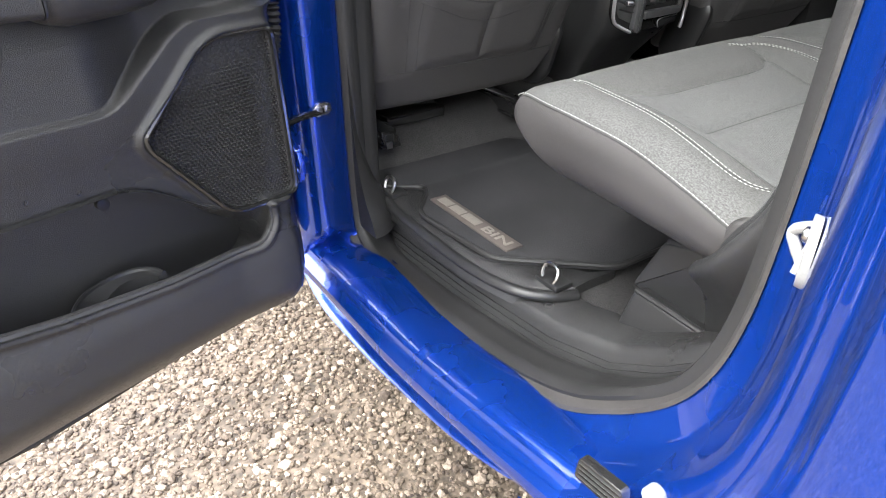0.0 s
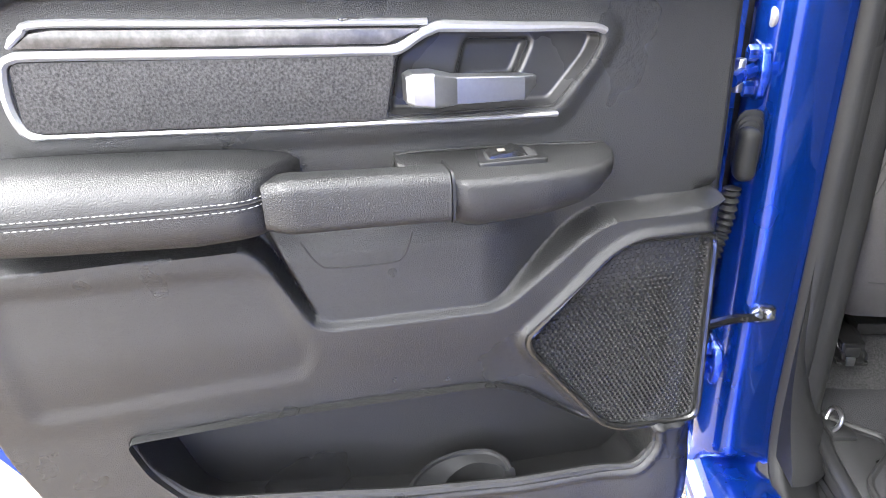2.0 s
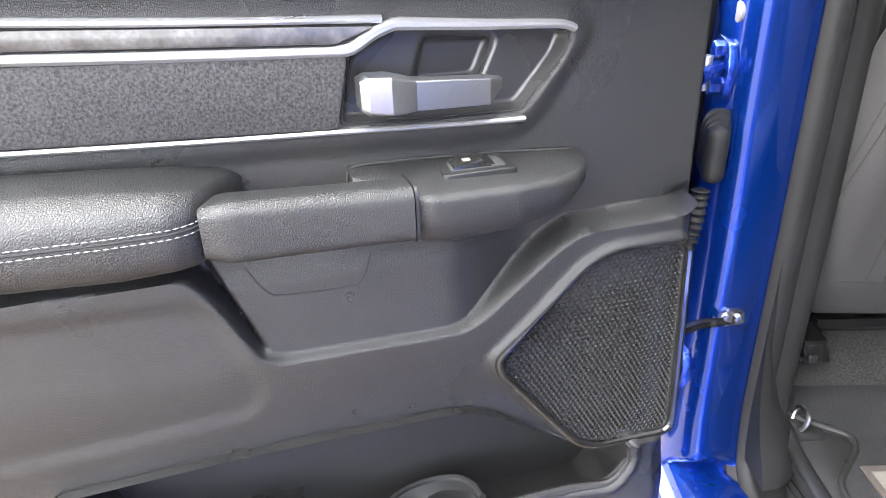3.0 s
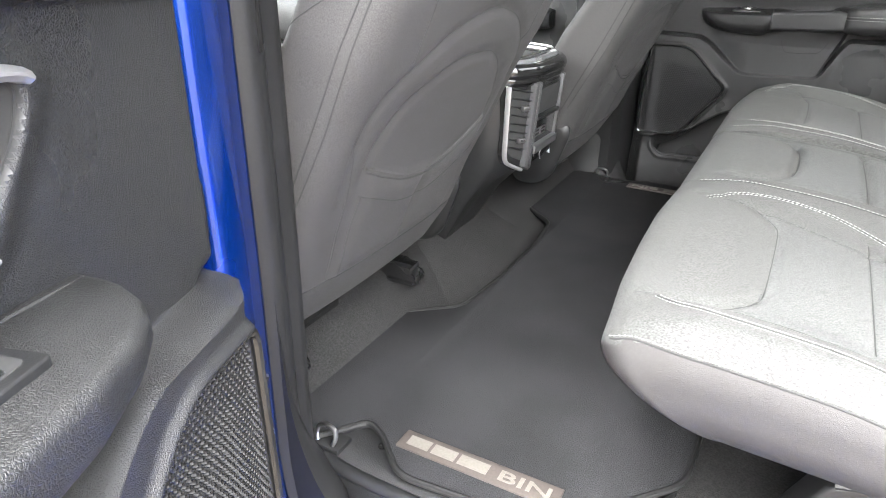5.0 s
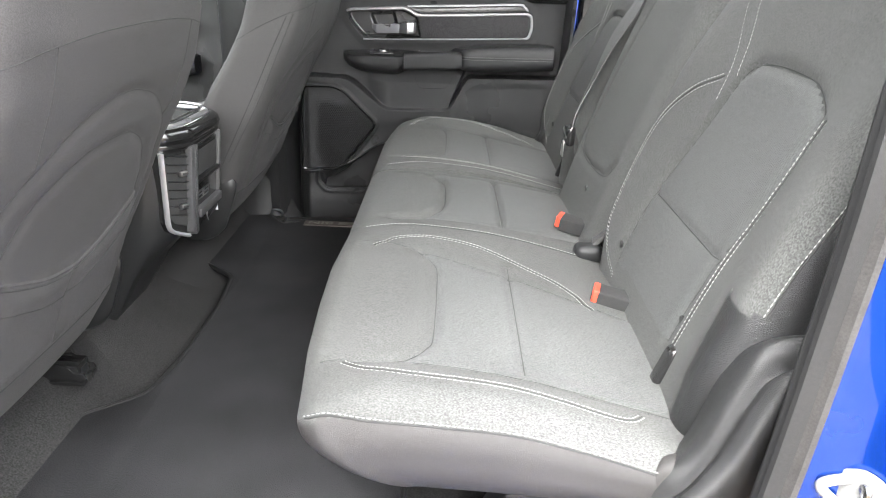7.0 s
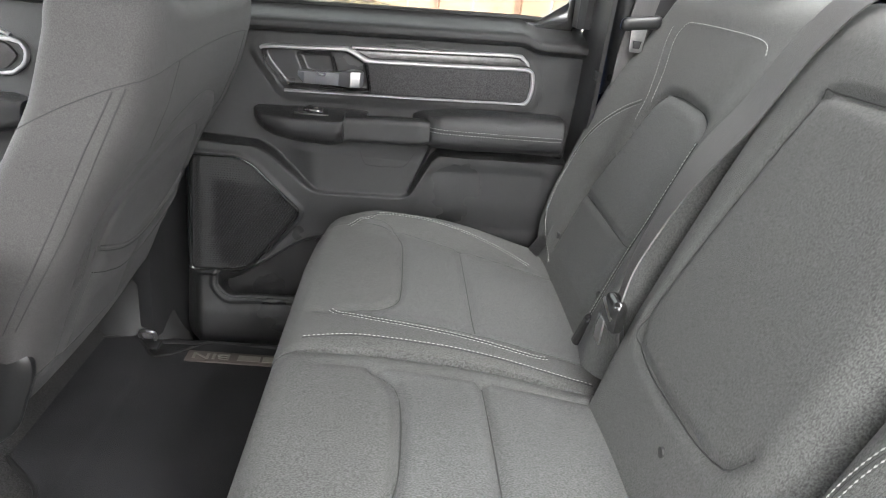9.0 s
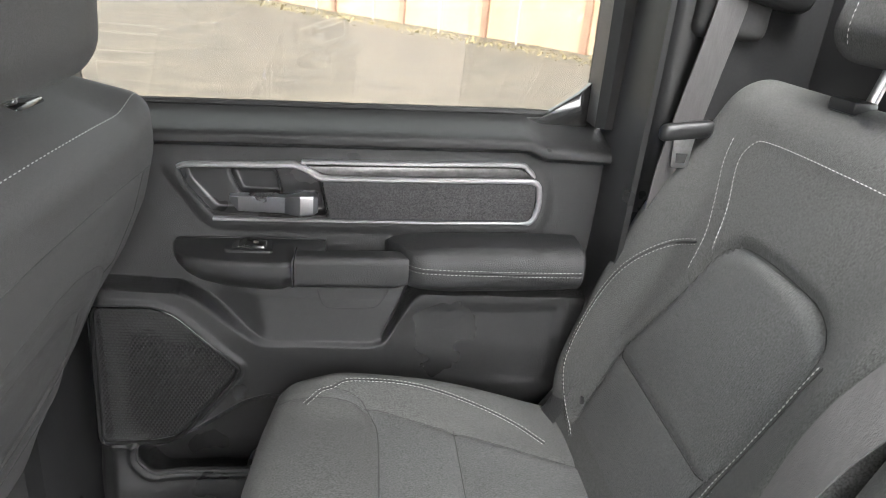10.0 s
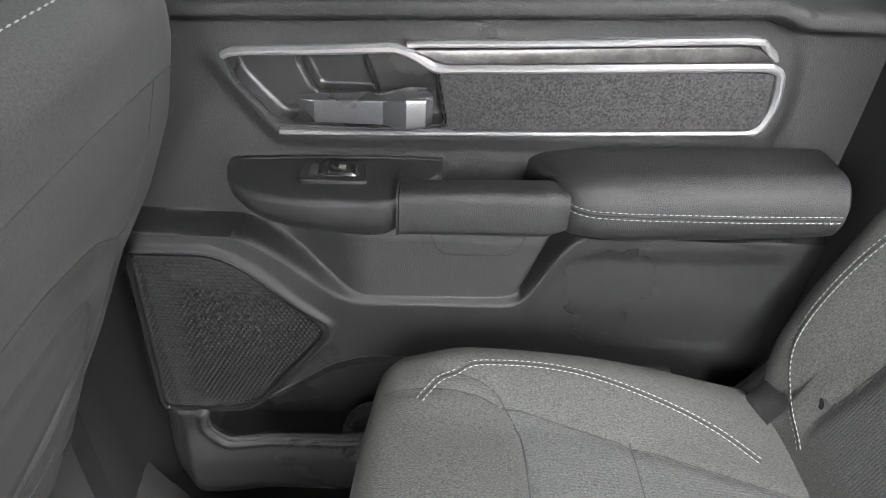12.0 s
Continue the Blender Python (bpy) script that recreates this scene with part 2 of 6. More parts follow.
# ---- materials ----
def material(name, color, rough=0.5, metal=0.0, vary=0.15, scale=6.0, fine=0.1, fine_scale=300.0, bump=0.0, bump_scale=600.0, grain="noise", coat=0.0, spec=0.5, color2=None, sheen=0.0, stretch=(1, 1, 1), rib=0.0):
    """A surface with colour change at two scales, uneven gloss and a fine relief."""
    m = bpy.data.materials.new(name)
    m.use_nodes = True
    nt = m.node_tree
    b = nt.nodes["Principled BSDF"]
    geo = nt.nodes.new("ShaderNodeNewGeometry")
    mp = nt.nodes.new("ShaderNodeMapping")
    mp.inputs["Scale"].default_value = stretch
    nt.links.new(geo.outputs["Position"], mp.inputs["Vector"])

    def noise_tex(s, detail=4.0):
        n = nt.nodes.new("ShaderNodeTexNoise")
        n.inputs["Scale"].default_value, n.inputs["Detail"].default_value = s, detail
        nt.links.new(mp.outputs[0], n.inputs["Vector"])
        return n

    big, small = noise_tex(scale), noise_tex(fine_scale, 2.0)
    r1 = nt.nodes.new("ShaderNodeMapRange")
    r1.inputs["From Min"].default_value, r1.inputs["From Max"].default_value = 0.3, 0.7
    r1.inputs["To Min"].default_value, r1.inputs["To Max"].default_value = 1 - vary, 1 + vary
    nt.links.new(big.outputs["Fac"], r1.inputs["Value"])
    r2 = nt.nodes.new("ShaderNodeMapRange")
    r2.inputs["From Min"].default_value, r2.inputs["From Max"].default_value = 0.3, 0.7
    r2.inputs["To Min"].default_value, r2.inputs["To Max"].default_value = 1 - fine, 1 + fine
    nt.links.new(small.outputs["Fac"], r2.inputs["Value"])
    mul = nt.nodes.new("ShaderNodeMath")
    mul.operation = "MULTIPLY"
    nt.links.new(r1.outputs[0], mul.inputs[0])
    nt.links.new(r2.outputs[0], mul.inputs[1])
    col = nt.nodes.new("ShaderNodeMix")
    col.data_type, col.blend_type = "RGBA", "MULTIPLY"
    col.inputs["Factor"].default_value = 1.0
    if color2:
        ch = nt.nodes.new("ShaderNodeMix")
        ch.data_type = "RGBA"
        ch.inputs["A"].default_value, ch.inputs["B"].default_value = (*color, 1), (*color2, 1)
        mix_n = noise_tex(scale * 2.3)
        r3 = nt.nodes.new("ShaderNodeMapRange")
        r3.inputs["From Min"].default_value, r3.inputs["From Max"].default_value = 0.4, 0.6
        nt.links.new(mix_n.outputs["Fac"], r3.inputs["Value"])
        nt.links.new(r3.outputs[0], ch.inputs["Factor"])
        nt.links.new(ch.outputs["Result"], col.inputs["A"])
    else:
        col.inputs["A"].default_value = (*color, 1)
    nt.links.new(mul.outputs[0], col.inputs["B"])
    nt.links.new(col.outputs["Result"], b.inputs["Base Color"])
    rr = nt.nodes.new("ShaderNodeMapRange")
    rr.inputs["From Min"].default_value, rr.inputs["From Max"].default_value = 0.3, 0.7
    rr.inputs["To Min"].default_value, rr.inputs["To Max"].default_value = max(rough - 0.06, 0.02), min(rough + 0.08, 1)
    nt.links.new(big.outputs["Fac"], rr.inputs["Value"])
    nt.links.new(rr.outputs[0], b.inputs["Roughness"])
    b.inputs["Metallic"].default_value = metal
    b.inputs["Specular IOR Level"].default_value = spec
    b.inputs["Coat Weight"].default_value = coat
    b.inputs["Coat Roughness"].default_value = 0.03
    b.inputs["Sheen Weight"].default_value = sheen
    b.inputs["Sheen Roughness"].default_value = 0.5
    if bump:
        bp = nt.nodes.new("ShaderNodeBump")
        bp.inputs["Strength"].default_value = bump
        bp.inputs["Distance"].default_value = 0.0016
        if grain == "hide":
            vo = nt.nodes.new("ShaderNodeTexVoronoi")
            vo.feature = "DISTANCE_TO_EDGE"
            vo.inputs["Scale"].default_value = bump_scale
            wob = noise_tex(bump_scale * 0.6, 2.0)
            add = nt.nodes.new("ShaderNodeMix")
            add.data_type = "VECTOR"
            add.inputs["Factor"].default_value = 0.0035
            nt.links.new(mp.outputs[0], add.inputs["A"])
            nt.links.new(wob.outputs["Color"], add.inputs["B"])
            nt.links.new(add.outputs["Result"], vo.inputs["Vector"])
            rg = nt.nodes.new("ShaderNodeMapRange")
            rg.inputs["From Max"].default_value = 0.25
            nt.links.new(vo.outputs["Distance"], rg.inputs["Value"])
            nt.links.new(rg.outputs[0], bp.inputs["Height"])
        else:
            nb = noise_tex(bump_scale, 3.0)
            nt.links.new(nb.outputs["Fac"], bp.inputs["Height"])
        nt.links.new(bp.outputs[0], b.inputs["Normal"])
        if rib:
            # fine raised cords at even steps across the cloth
            xyz = nt.nodes.new("ShaderNodeSeparateXYZ")
            nt.links.new(geo.outputs["Position"], xyz.inputs[0])
            ph = nt.nodes.new("ShaderNodeMath")
            ph.operation = "MULTIPLY"
            ph.inputs[1].default_value = 2 * math.pi / rib
            nt.links.new(xyz.outputs["Y"], ph.inputs[0])
            sn_ = nt.nodes.new("ShaderNodeMath")
            sn_.operation = "SINE"
            nt.links.new(ph.outputs[0], sn_.inputs[0])
            bp2 = nt.nodes.new("ShaderNodeBump")
            bp2.inputs["Strength"].default_value, bp2.inputs["Distance"].default_value = 0.16, 0.0006
            nt.links.new(sn_.outputs[0], bp2.inputs["Height"])
            nt.links.new(bp.outputs[0], bp2.inputs["Normal"])
            nt.links.new(bp2.outputs[0], b.inputs["Normal"])
    return m


PLASTIC = material("grained_black_plastic", (0.0195, 0.0196, 0.0198), 0.31, vary=0.14, fine=0.12, bump=0.34, bump_scale=560, grain="hide", spec=0.45)
PLASTIC_SOFT = material("smooth_dark_plastic", (0.015, 0.0152, 0.0156), 0.33, vary=0.1, bump=0.12, bump_scale=900, spec=0.36)
SATIN_BLACK = material("satin_black_plastic", (0.030, 0.030, 0.0305), 0.27, vary=0.06, fine=0.05, bump=0.04, bump_scale=1200, spec=0.6)
MESH_BLACK = material("matt_black_grille", (0.013, 0.013, 0.0133), 0.5, vary=0.1, spec=0.35)
VINYL = material("soft_black_vinyl", (0.017, 0.0172, 0.0176), 0.36, vary=0.1, bump=0.36, bump_scale=460, grain="hide", spec=0.5)
RUBBER = material("dark_rubber_seal", (0.016, 0.016, 0.0161), 0.5, vary=0.12, bump=0.15, bump_scale=700, spec=0.28)
RUBBER_BULB = material("worn_rubber_bulb", (0.030, 0.0285, 0.0275), 0.62, vary=0.2, scale=30, fine=0.2, fine_scale=500, bump=0.3, bump_scale=260, spec=0.3)
PAINT = material("metallic_blue_paint", (0.003, 0.040, 0.29), 0.24, metal=0.7, vary=0.04, fine=0.1, fine_scale=1800, coat=1.0, bump=0.01, bump_scale=900)
CLOTH = dict(rough=0.85, vary=0.08, fine=0.42, fine_scale=880, bump=0.5, bump_scale=1000, spec=0.25, sheen=0.03, stretch=(0.5, 1.0, 0.5))
FABRIC = material("grey_woven_fabric", (0.0644, 0.0655, 0.0633), **CLOTH)
FABRIC_RIB = material("ribbed_grey_fabric", (0.0720, 0.0740, 0.0728), rib=0.0034, **CLOTH)
FABRIC_BACK = material("charcoal_cloth", (0.0462, 0.0445, 0.0441), 0.7, vary=0.08, fine=0.25, fine_scale=700, bump=0.25, bump_scale=1300, spec=0.25, sheen=0.03)
CARPET = material("black_carpet", (0.0289, 0.0290, 0.0304), 0.95, vary=0.25, fine=0.4, fine_scale=500, bump=0.9, bump_scale=600, spec=0.05)
TUNNEL = material("charcoal_loop_carpet", (0.0304, 0.0300, 0.0298), 0.95, vary=0.2, fine=0.45, fine_scale=380, bump=1.0, bump_scale=450, spec=0.05)
SILVER = material("satin_silver_trim", (0.45, 0.45, 0.46), 0.33, metal=0.75, vary=0.04, fine=0.03)
HANDLE_SILVER = material("satin_metal_handle", (0.36, 0.365, 0.38), 0.27, metal=0.95, vary=0.04, fine=0.03)
STEEL = material("bright_steel", (0.42, 0.42, 0.42), 0.28, metal=1.0, vary=0.1)
WHITE_METAL = material("white_coated_metal", (0.2, 0.2, 0.195), 0.4, vary=0.1, fine=0.1)
STRIPE = material("dark_patterned_inlay", (0.055, 0.053, 0.052), 0.35, vary=0.5, scale=60, fine=0.3, fine_scale=250, coat=0.3)
THREAD = material("pale_grey_thread", (0.29, 0.295, 0.28), 0.8, vary=0.1)
# near-black for seams; its colour also paints the shade of slots and recesses
SEAM_AND_SHADE = material("dark_seam_and_shade", (0.02, 0.02, 0.02), 0.9, vary=0.1)
SEAM_GREY = material("grey_seam_thread", (0.026, 0.027, 0.026), 0.9, vary=0.1)
GREY_PLASTIC = material("dark_satin_grey_plastic", (0.075, 0.075, 0.077), 0.34, vary=0.06, metal=0.3)
GLOSS = material("gloss_black_plastic", (0.012, 0.012, 0.012), 0.12, vary=0.05, coat=0.4)
RED = material("orange_red_plastic", (0.62, 0.055, 0.028), 0.4, vary=0.06)
BELT = material("black_belt_webbing", (0.062, 0.060, 0.060), 0.45, vary=0.1, bump=0.4, bump_scale=900, stretch=(1, 1, 0.15))
BADGE = material("silver_grey_label", (0.062, 0.052, 0.046), 0.6, vary=0.1)
BADGE_TXT = material("pale_silver_print", (0.15, 0.138, 0.122), 0.5, vary=0.08)
GREY_CLOTH = material("pale_headliner", (0.50, 0.49, 0.47), 0.95, vary=0.05, bump=0.2)
SKIRT = material("charcoal_vinyl", (0.0245, 0.0229, 0.0223), 0.5, vary=0.08, fine=0.1, fine_scale=500, bump=0.35, bump_scale=800, grain="hide")
DARK_CLOTH = material("black_door_cloth", (0.034, 0.033, 0.034), 0.8, vary=0.1, fine=0.6, fine_scale=420, bump=0.5, bump_scale=700, spec=0.3, sheen=0.03)


# ---- ground and truck shell ----
GRAVEL = material("crushed_stone_gravel", (0.078, 0.060, 0.044), 0.9, vary=0.25, scale=1.2, fine=0.6, fine_scale=45, bump=1.0, bump_scale=60, color2=(0.11, 0.086, 0.064))
GLASS = bpy.data.materials.new("clear_window_glass")
GLASS.use_nodes = True
gt = GLASS.node_tree
gt.nodes.remove(gt.nodes["Principled BSDF"])
g_mix, g_tr, g_gl, g_fr = (gt.nodes.new("ShaderNode" + k) for k in ("MixShader", "BsdfTransparent", "BsdfGlossy", "Fresnel"))
g_tr.inputs["Color"].default_value = (0.86, 0.88, 0.87, 1)
g_gl.inputs["Roughness"].default_value = 0.01
g_fr.inputs["IOR"].default_value = 1.45
gt.links.new(g_fr.outputs[0], g_mix.inputs["Fac"])
gt.links.new(g_tr.outputs[0], g_mix.inputs[1])
gt.links.new(g_gl.outputs[0], g_mix.inputs[2])
gt.links.new(g_mix.outputs[0], gt.nodes["Material Output"].inputs["Surface"])

TINTED = GLASS.copy()
TINTED.name = "tinted_window_glass"
next(n for n in TINTED.node_tree.nodes if n.type == "BSDF_TRANSPARENT").inputs["Color"].default_value = (0.45, 0.465, 0.455, 1)

GZ = -FLOOR


def ground_height(x, y):
    return GZ + 0.006 * np.sin(x * 3.1 + y * 1.7) * np.cos(y * 2.3) + 0.02 * np.sin(x * 0.21) * np.sin(y * 0.17)


gx = np.concatenate([np.linspace(-4000, -60, 8), np.linspace(-40, -4, 19), np.linspace(-3.5, 3.5, 71), np.linspace(4, 40, 19), np.linspace(60, 4000, 8)])
gv = np.array([(x, y, 0) for x in gx for y in gx])
gv[:, 2] = ground_height(gv[:, 0], gv[:, 1])
ng = len(gx)
gf = [[i * ng + j, (i + 1) * ng + j, (i + 1) * ng + j + 1, i * ng + j + 1] for i in range(ng - 1) for j in range(ng - 1)]
solo("ground", (gv, gf), GRAVEL, "pale brown crushed gravel lot", "gravel ground", kind="structure")

APERTURE = curve([(-0.008, 0.98), (-0.012, 0.60), (-0.012, 0.30), (-0.014, 0.10), (-0.012, 0.0), (0.004, -0.075), (0.06, -0.114), (0.152, -0.117), (0.25, -0.112), (0.342, -0.102), (0.492, -0.078),
                  (0.611, -0.040), (0.695, 0.015), (0.765, 0.08), (0.80, 0.145), (0.818, 0.22), (0.826, 0.31), (0.832, 0.45), (0.836, 0.62), (0.832, 0.96), (0.78, 1.11),
                  (0.66, 1.16), (0.16, 1.16), (0.03, 1.10)], 144, closed=True)


def offsets(path):
    t = np.roll(path, -1, 0) - np.roll(path, 1, 0)
    t /= np.linalg.norm(t, axis=1, keepdims=True)
    n = np.stack([t[:, 1], -t[:, 0]], 1)
    mid = path.mean(0)
    return n * np.sign(np.sum(n * (path - mid), 1).sum())


AP_N = offsets(APERTURE)


def around(profile, side, slim=0.0, shallow=0.0, lean=0.0):
    """A moulding round the door opening: profile of (outward offset, |y|). Towards the rear its inner lip draws back by slim, its inner side by shallow and its outer side by lean."""
    secs = []
    depth = max(y for d, y in profile)
    for p, n in zip(APERTURE, AP_N):
        k = 1 - slim * ease(0.15, 0.6, p[0])
        r = float(ease(0.45, 0.85, n[0]))
        row = [(d * k if d < 0 else d * (1 - lean * r), y + shallow * r * (depth - y) / 0.066 if shallow else y - lean * r * (y - 0.7575)) for d, y in profile]
        secs.append([(p[0] + n[0] * d, side * y, p[1] + n[1] * d) for d, y in row])
    return secs


SILL_JAMB = np.array([(0.006, 0.748), (0.0, 0.752), (0.0, 0.757), (0.010, 0.765), (0.036, 0.781), (0.044, 0.788), (0.048, 0.802), (0.052, 0.835), (0.060, 0.845), (0.066, 0.862), (0.076, 0.868), (0.082, 0.862), (0.084, 0.84), (0.082, 0.79), (0.04, 0.748)])
FRONT_JAMB = np.array([(0.006, 0.748), (0.0, 0.752), (-0.002, 0.757), (-0.006, 0.765), (-0.016, 0.785), (-0.024, 0.800), (-0.028, 0.815), (-0.028, 0.832), (-0.021, 0.842), (0.002, 0.850), (0.03, 0.856), (0.06, 0.856), (0.075, 0.84), (0.07, 0.79), (0.04, 0.748)])
REAR_JAMB = np.array([(0.006, 0.748), (0.0, 0.752), (0.0, 0.757), (0.012, 0.765), (0.040, 0.781), (0.047, 0.788), (0.054, 0.802), (0.070, 0.835), (0.077, 0.845), (0.090, 0.862), (0.100, 0.868), (0.106, 0.862), (0.106, 0.84), (0.10, 0.79), (0.04, 0.748)])


def jamb(side):
    """The painted door opening: a different section on the sill, on the hinge pillar and on the latch pillar."""
    secs = []
    for p, n in zip(APERTURE, AP_N):
        f, r = float(ease(0.75, 0.97, -n[0])), float(ease(0.45, 0.85, n[0]))
        prof = SILL_JAMB * (1 - f - r) + FRONT_JAMB * f + REAR_JAMB * r
        secs.append([(p[0] + n[0] * d, side * y, p[1] + n[1] * d) for d, y in prof])
    return secs


truck = thing("pickup_truck", (0.2, 0, GZ), "blue crew-cab pickup truck with a rear door standing open", "pickup truck")
for side in (-1, 1):
    ring = jamb(side)
    part("door_frame", outward(loft(ring, ring=True)), PAINT, truck, "glossy blue painted door opening")
    if side < 0:
        seal = around([(0.006, 0.694), (-0.006, 0.694), (-0.013, 0.702), (-0.015, 0.715), (-0.012, 0.728), (-0.016, 0.740), (-0.014, 0.752), (-0.005, 0.760), (0.003, 0.759), (0.006, 0.750)], side, 0.22, 0.040)
    else:
        seal = around([(0.006, 0.694), (-0.020, 0.694), (-0.032, 0.706), (-0.040, 0.73), (-0.046, 0.77), (-0.056, 0.812), (-0.058, 0.85), (-0.02, 0.862), (0.02, 0.86), (0.02, 0.78), (0.006, 0.75)], side, 0.9)
    part("weatherstrip", outward(loft(seal, ring=True)), RUBBER if side < 0 else PLASTIC_SOFT, truck, "dark rubber door seal")
    lip = around([(0.0005, 0.7575), (0.010, 0.7700), (0.017, 0.7715), (0.012, 0.7600)], side, lean=0.30)
    part("seal_lip", outward(loft(lip, ring=True)), RUBBER_BULB, truck, "brownish-grey rubber bulb of the seal")
    # rear quarter: a curved skin outside the opening
    idx = [i for i in range(len(APERTURE)) if AP_N[i][0] > 0.25 and APERTURE[i][1] < 1.05 and APERTURE[i][0] > 0.6]
    secs = []
    for i in idx:
        p, n = APERTURE[i], AP_N[i]
        row = []
        for d, y in ((0.0985, 0.866), (0.102, 0.870), (0.106, 0.873), (0.112, 0.877), (0.118, 0.881), (0.124, 0.886), (0.130, 0.894), (0.138, 0.91), (0.15, 0.925), (0.22, 0.94), (0.4, 0.95), (0.62, 0.95)):
            k = max(0.0, d - 0.1)
            q = np.array([p[0] + n[0] * min(d, 0.1) + k, p[1] + n[1] * min(d, 0.1)])
            row.append((q[0], side * y, q[1]))
        secs.append(row)
    quarter = loft(secs, closed=False, caps=False)
    part("quarter_panel", quarter, PAINT, truck, "glossy blue rear quarter panel")
    # rocker under the opening, turned under to the frame rails
    xs = np.linspace(-1.05, 0.80, 38)
    rock = []
    for x in xs:
        up = 0.05 * max(0, (x - 0.3) / 0.4) ** 1.3
        rock.append([(x, side * y, z + up) for y, z in ((0.80, -0.085), (0.838, -0.092), (0.852, -0.098), (0.856, -0.108), (0.862, -0.116), (0.872, -0.122), (0.874, -0.134), (0.868, -0.150), (0.850, -0.165), (0.80, -0.18), (0.68, -0.19), (0.68, -0.12))])
    part("rocker_panel", loft(rock), PAINT, truck, "glossy blue sill with stepped creases")
    part("pinch_weld", box((-0.1, side * 0.79, -0.20), (0.9, 0.006, 0.02), 0.002), PLASTIC_SOFT, truck)
    # roof rail over the doors
    part("roof_rail", pillow((1.0, 0.05, 0.05), 0.03, (20, 6, 6), lambda q: q + np.array([-0.2, side * 0.70, 1.235])), PAINT, truck)

# closed front door outside the near B pillar, front fender behind the open door
for side in (-1, 1):
    fd = [[(x, side * y, z) for y, z in ((0.872, -0.07), (0.90, -0.06), (0.93, 0.1), (0.945, 0.35), (0.93, 0.62), (0.88, 0.69), (0.872, 0.68))] for x in np.linspace(-1.05, -0.045, 12)]
    part("front_door_skin", loft(fd), PAINT, truck, "glossy blue closed front door skin")
    fen = [[(x, side * y, z) for y, z in ((0.6, -0.15), (0.90, -0.10), (0.95, 0.2), (0.93, 0.5), (0.86, 0.58), (0.6, 0.6))] for x in np.linspace(-2.3, -1.06, 8)]
    part("front_fender", loft(fen), PAINT, truck)
part("hood", loft([[(x, y, 0.56 + 0.05 * (1 - (y / 0.9) ** 2) + 0.03 * (x + 2.3)) for y in np.linspace(-0.85, 0.85, 9)] + [(x, y, 0.45) for y in np.linspace(0.85, -0.85, 9)] for x in np.linspace(-2.3, -1.3, 6)]), PAINT, truck)
roof = pillow((0.95, 0.76, 0.03), 0.028, (18, 14, 4), lambda q: np.stack([q[:, 0] - 0.05, q[:, 1], q[:, 2] + 1.27 - 0.05 * (q[:, 1] / 0.75) ** 2 - 0.06 * (q[:, 0] / 0.95) ** 2], 1))
part("roof", roof, PAINT, truck)
head = pillow((0.93, 0.70, 0.012), 0.011, (18, 14, 2), lambda q: np.stack([q[:, 0] - 0.05, q[:, 1], q[:, 2] + 1.205 - 0.04 * (q[:, 1] / 0.7) ** 2 - 0.05 * (q[:, 0] / 0.95) ** 2], 1))
part("headliner", head, GREY_CLOTH, truck, "pale cloth headliner")
# back wall under and beside the rear window
part("cab_back", box((1.17, 0, 0.28), (0.03, 0.86, 0.42), 0.01), PAINT, truck)
for y0 in (-0.72, 0.72):
    part("rear_pillar", box((1.14, y0, 0.93), (0.05, 0.16, 0.28), 0.03), PLASTIC_SOFT, truck)
part("back_panel_trim", box((1.128, 0, 0.30), (0.010, 0.74, 0.40), 0.006), PLASTIC_SOFT, truck, "dark carpeted back panel")
for y0 in (-0.64, 0.64):
    part("rear_pillar_trim", box((1.075, y0, 0.93), (0.010, 0.10, 0.28), 0.006), PLASTIC_SOFT, truck)
pane = part("rear_window", box((1.15, 0, 0.93), (0.003, 0.57, 0.24)), GLASS, truck, smooth=0)
pane.visible_shadow = False
part("bed", box((1.9, 0, 0.0), (0.65, 0.93, 0.40), 0.05), PAINT, truck)
# windscreen with its posts
ws = [[(-1.35, y, 0.58), (-0.85, y * 0.86, 1.17)] for y in np.linspace(-0.76, 0.76, 9)]
wsp = part("windscreen", loft(ws, closed=False, caps=False), GLASS, truck)
wsp.visible_shadow = False
for side in (-1, 1):
    part("screen_post", tube([(-1.40, side * 0.80, 0.56), (-1.1, side * 0.76, 0.88), (-0.85, side * 0.69, 1.18)], 0.045, 10), PLASTIC_SOFT, truck)
part("bulkhead", box((-1.45, 0, 0.2), (0.03, 0.8, 0.38), 0.01), PLASTIC_SOFT, truck)
for x0, y0 in ((-1.75, -0.78), (-1.75, 0.78), (1.75, -0.78), (1.75, 0.78)):
    wheel = part("wheel", cyl((x0, y0 - 0.13, GZ + 0.39), (x0, y0 + 0.13, GZ + 0.39), 0.39, 40, bevel=0.03), RUBBER, truck, "black rubber tyre on a silver wheel")
    s = 1 if y0 > 0 else -1
    part("rim", cyl((x0, y0 + s * 0.10, GZ + 0.39), (x0, y0 + s * 0.136, GZ + 0.39), 0.25, 32, bevel=0.008), SILVER, wheel)


# ---- rear doors: one shape, closed on the far side, swung open on the near side ----
HINGE_Y, SWING = 0.9092, radians(72.35)


def closed_place(vf):
    return vf


def open_place(vf):
    v = np.asarray(vf[0], float)
    a, b = v[:, 0], -v[:, 1] + HINGE_Y
    c, s = math.cos(SWING), math.sin(SWING)
    return np.stack([a * c + b * s, -a * s + b * c - HINGE_Y, v[:, 2]], 1), [list(q)[::-1] for q in vf[1]]


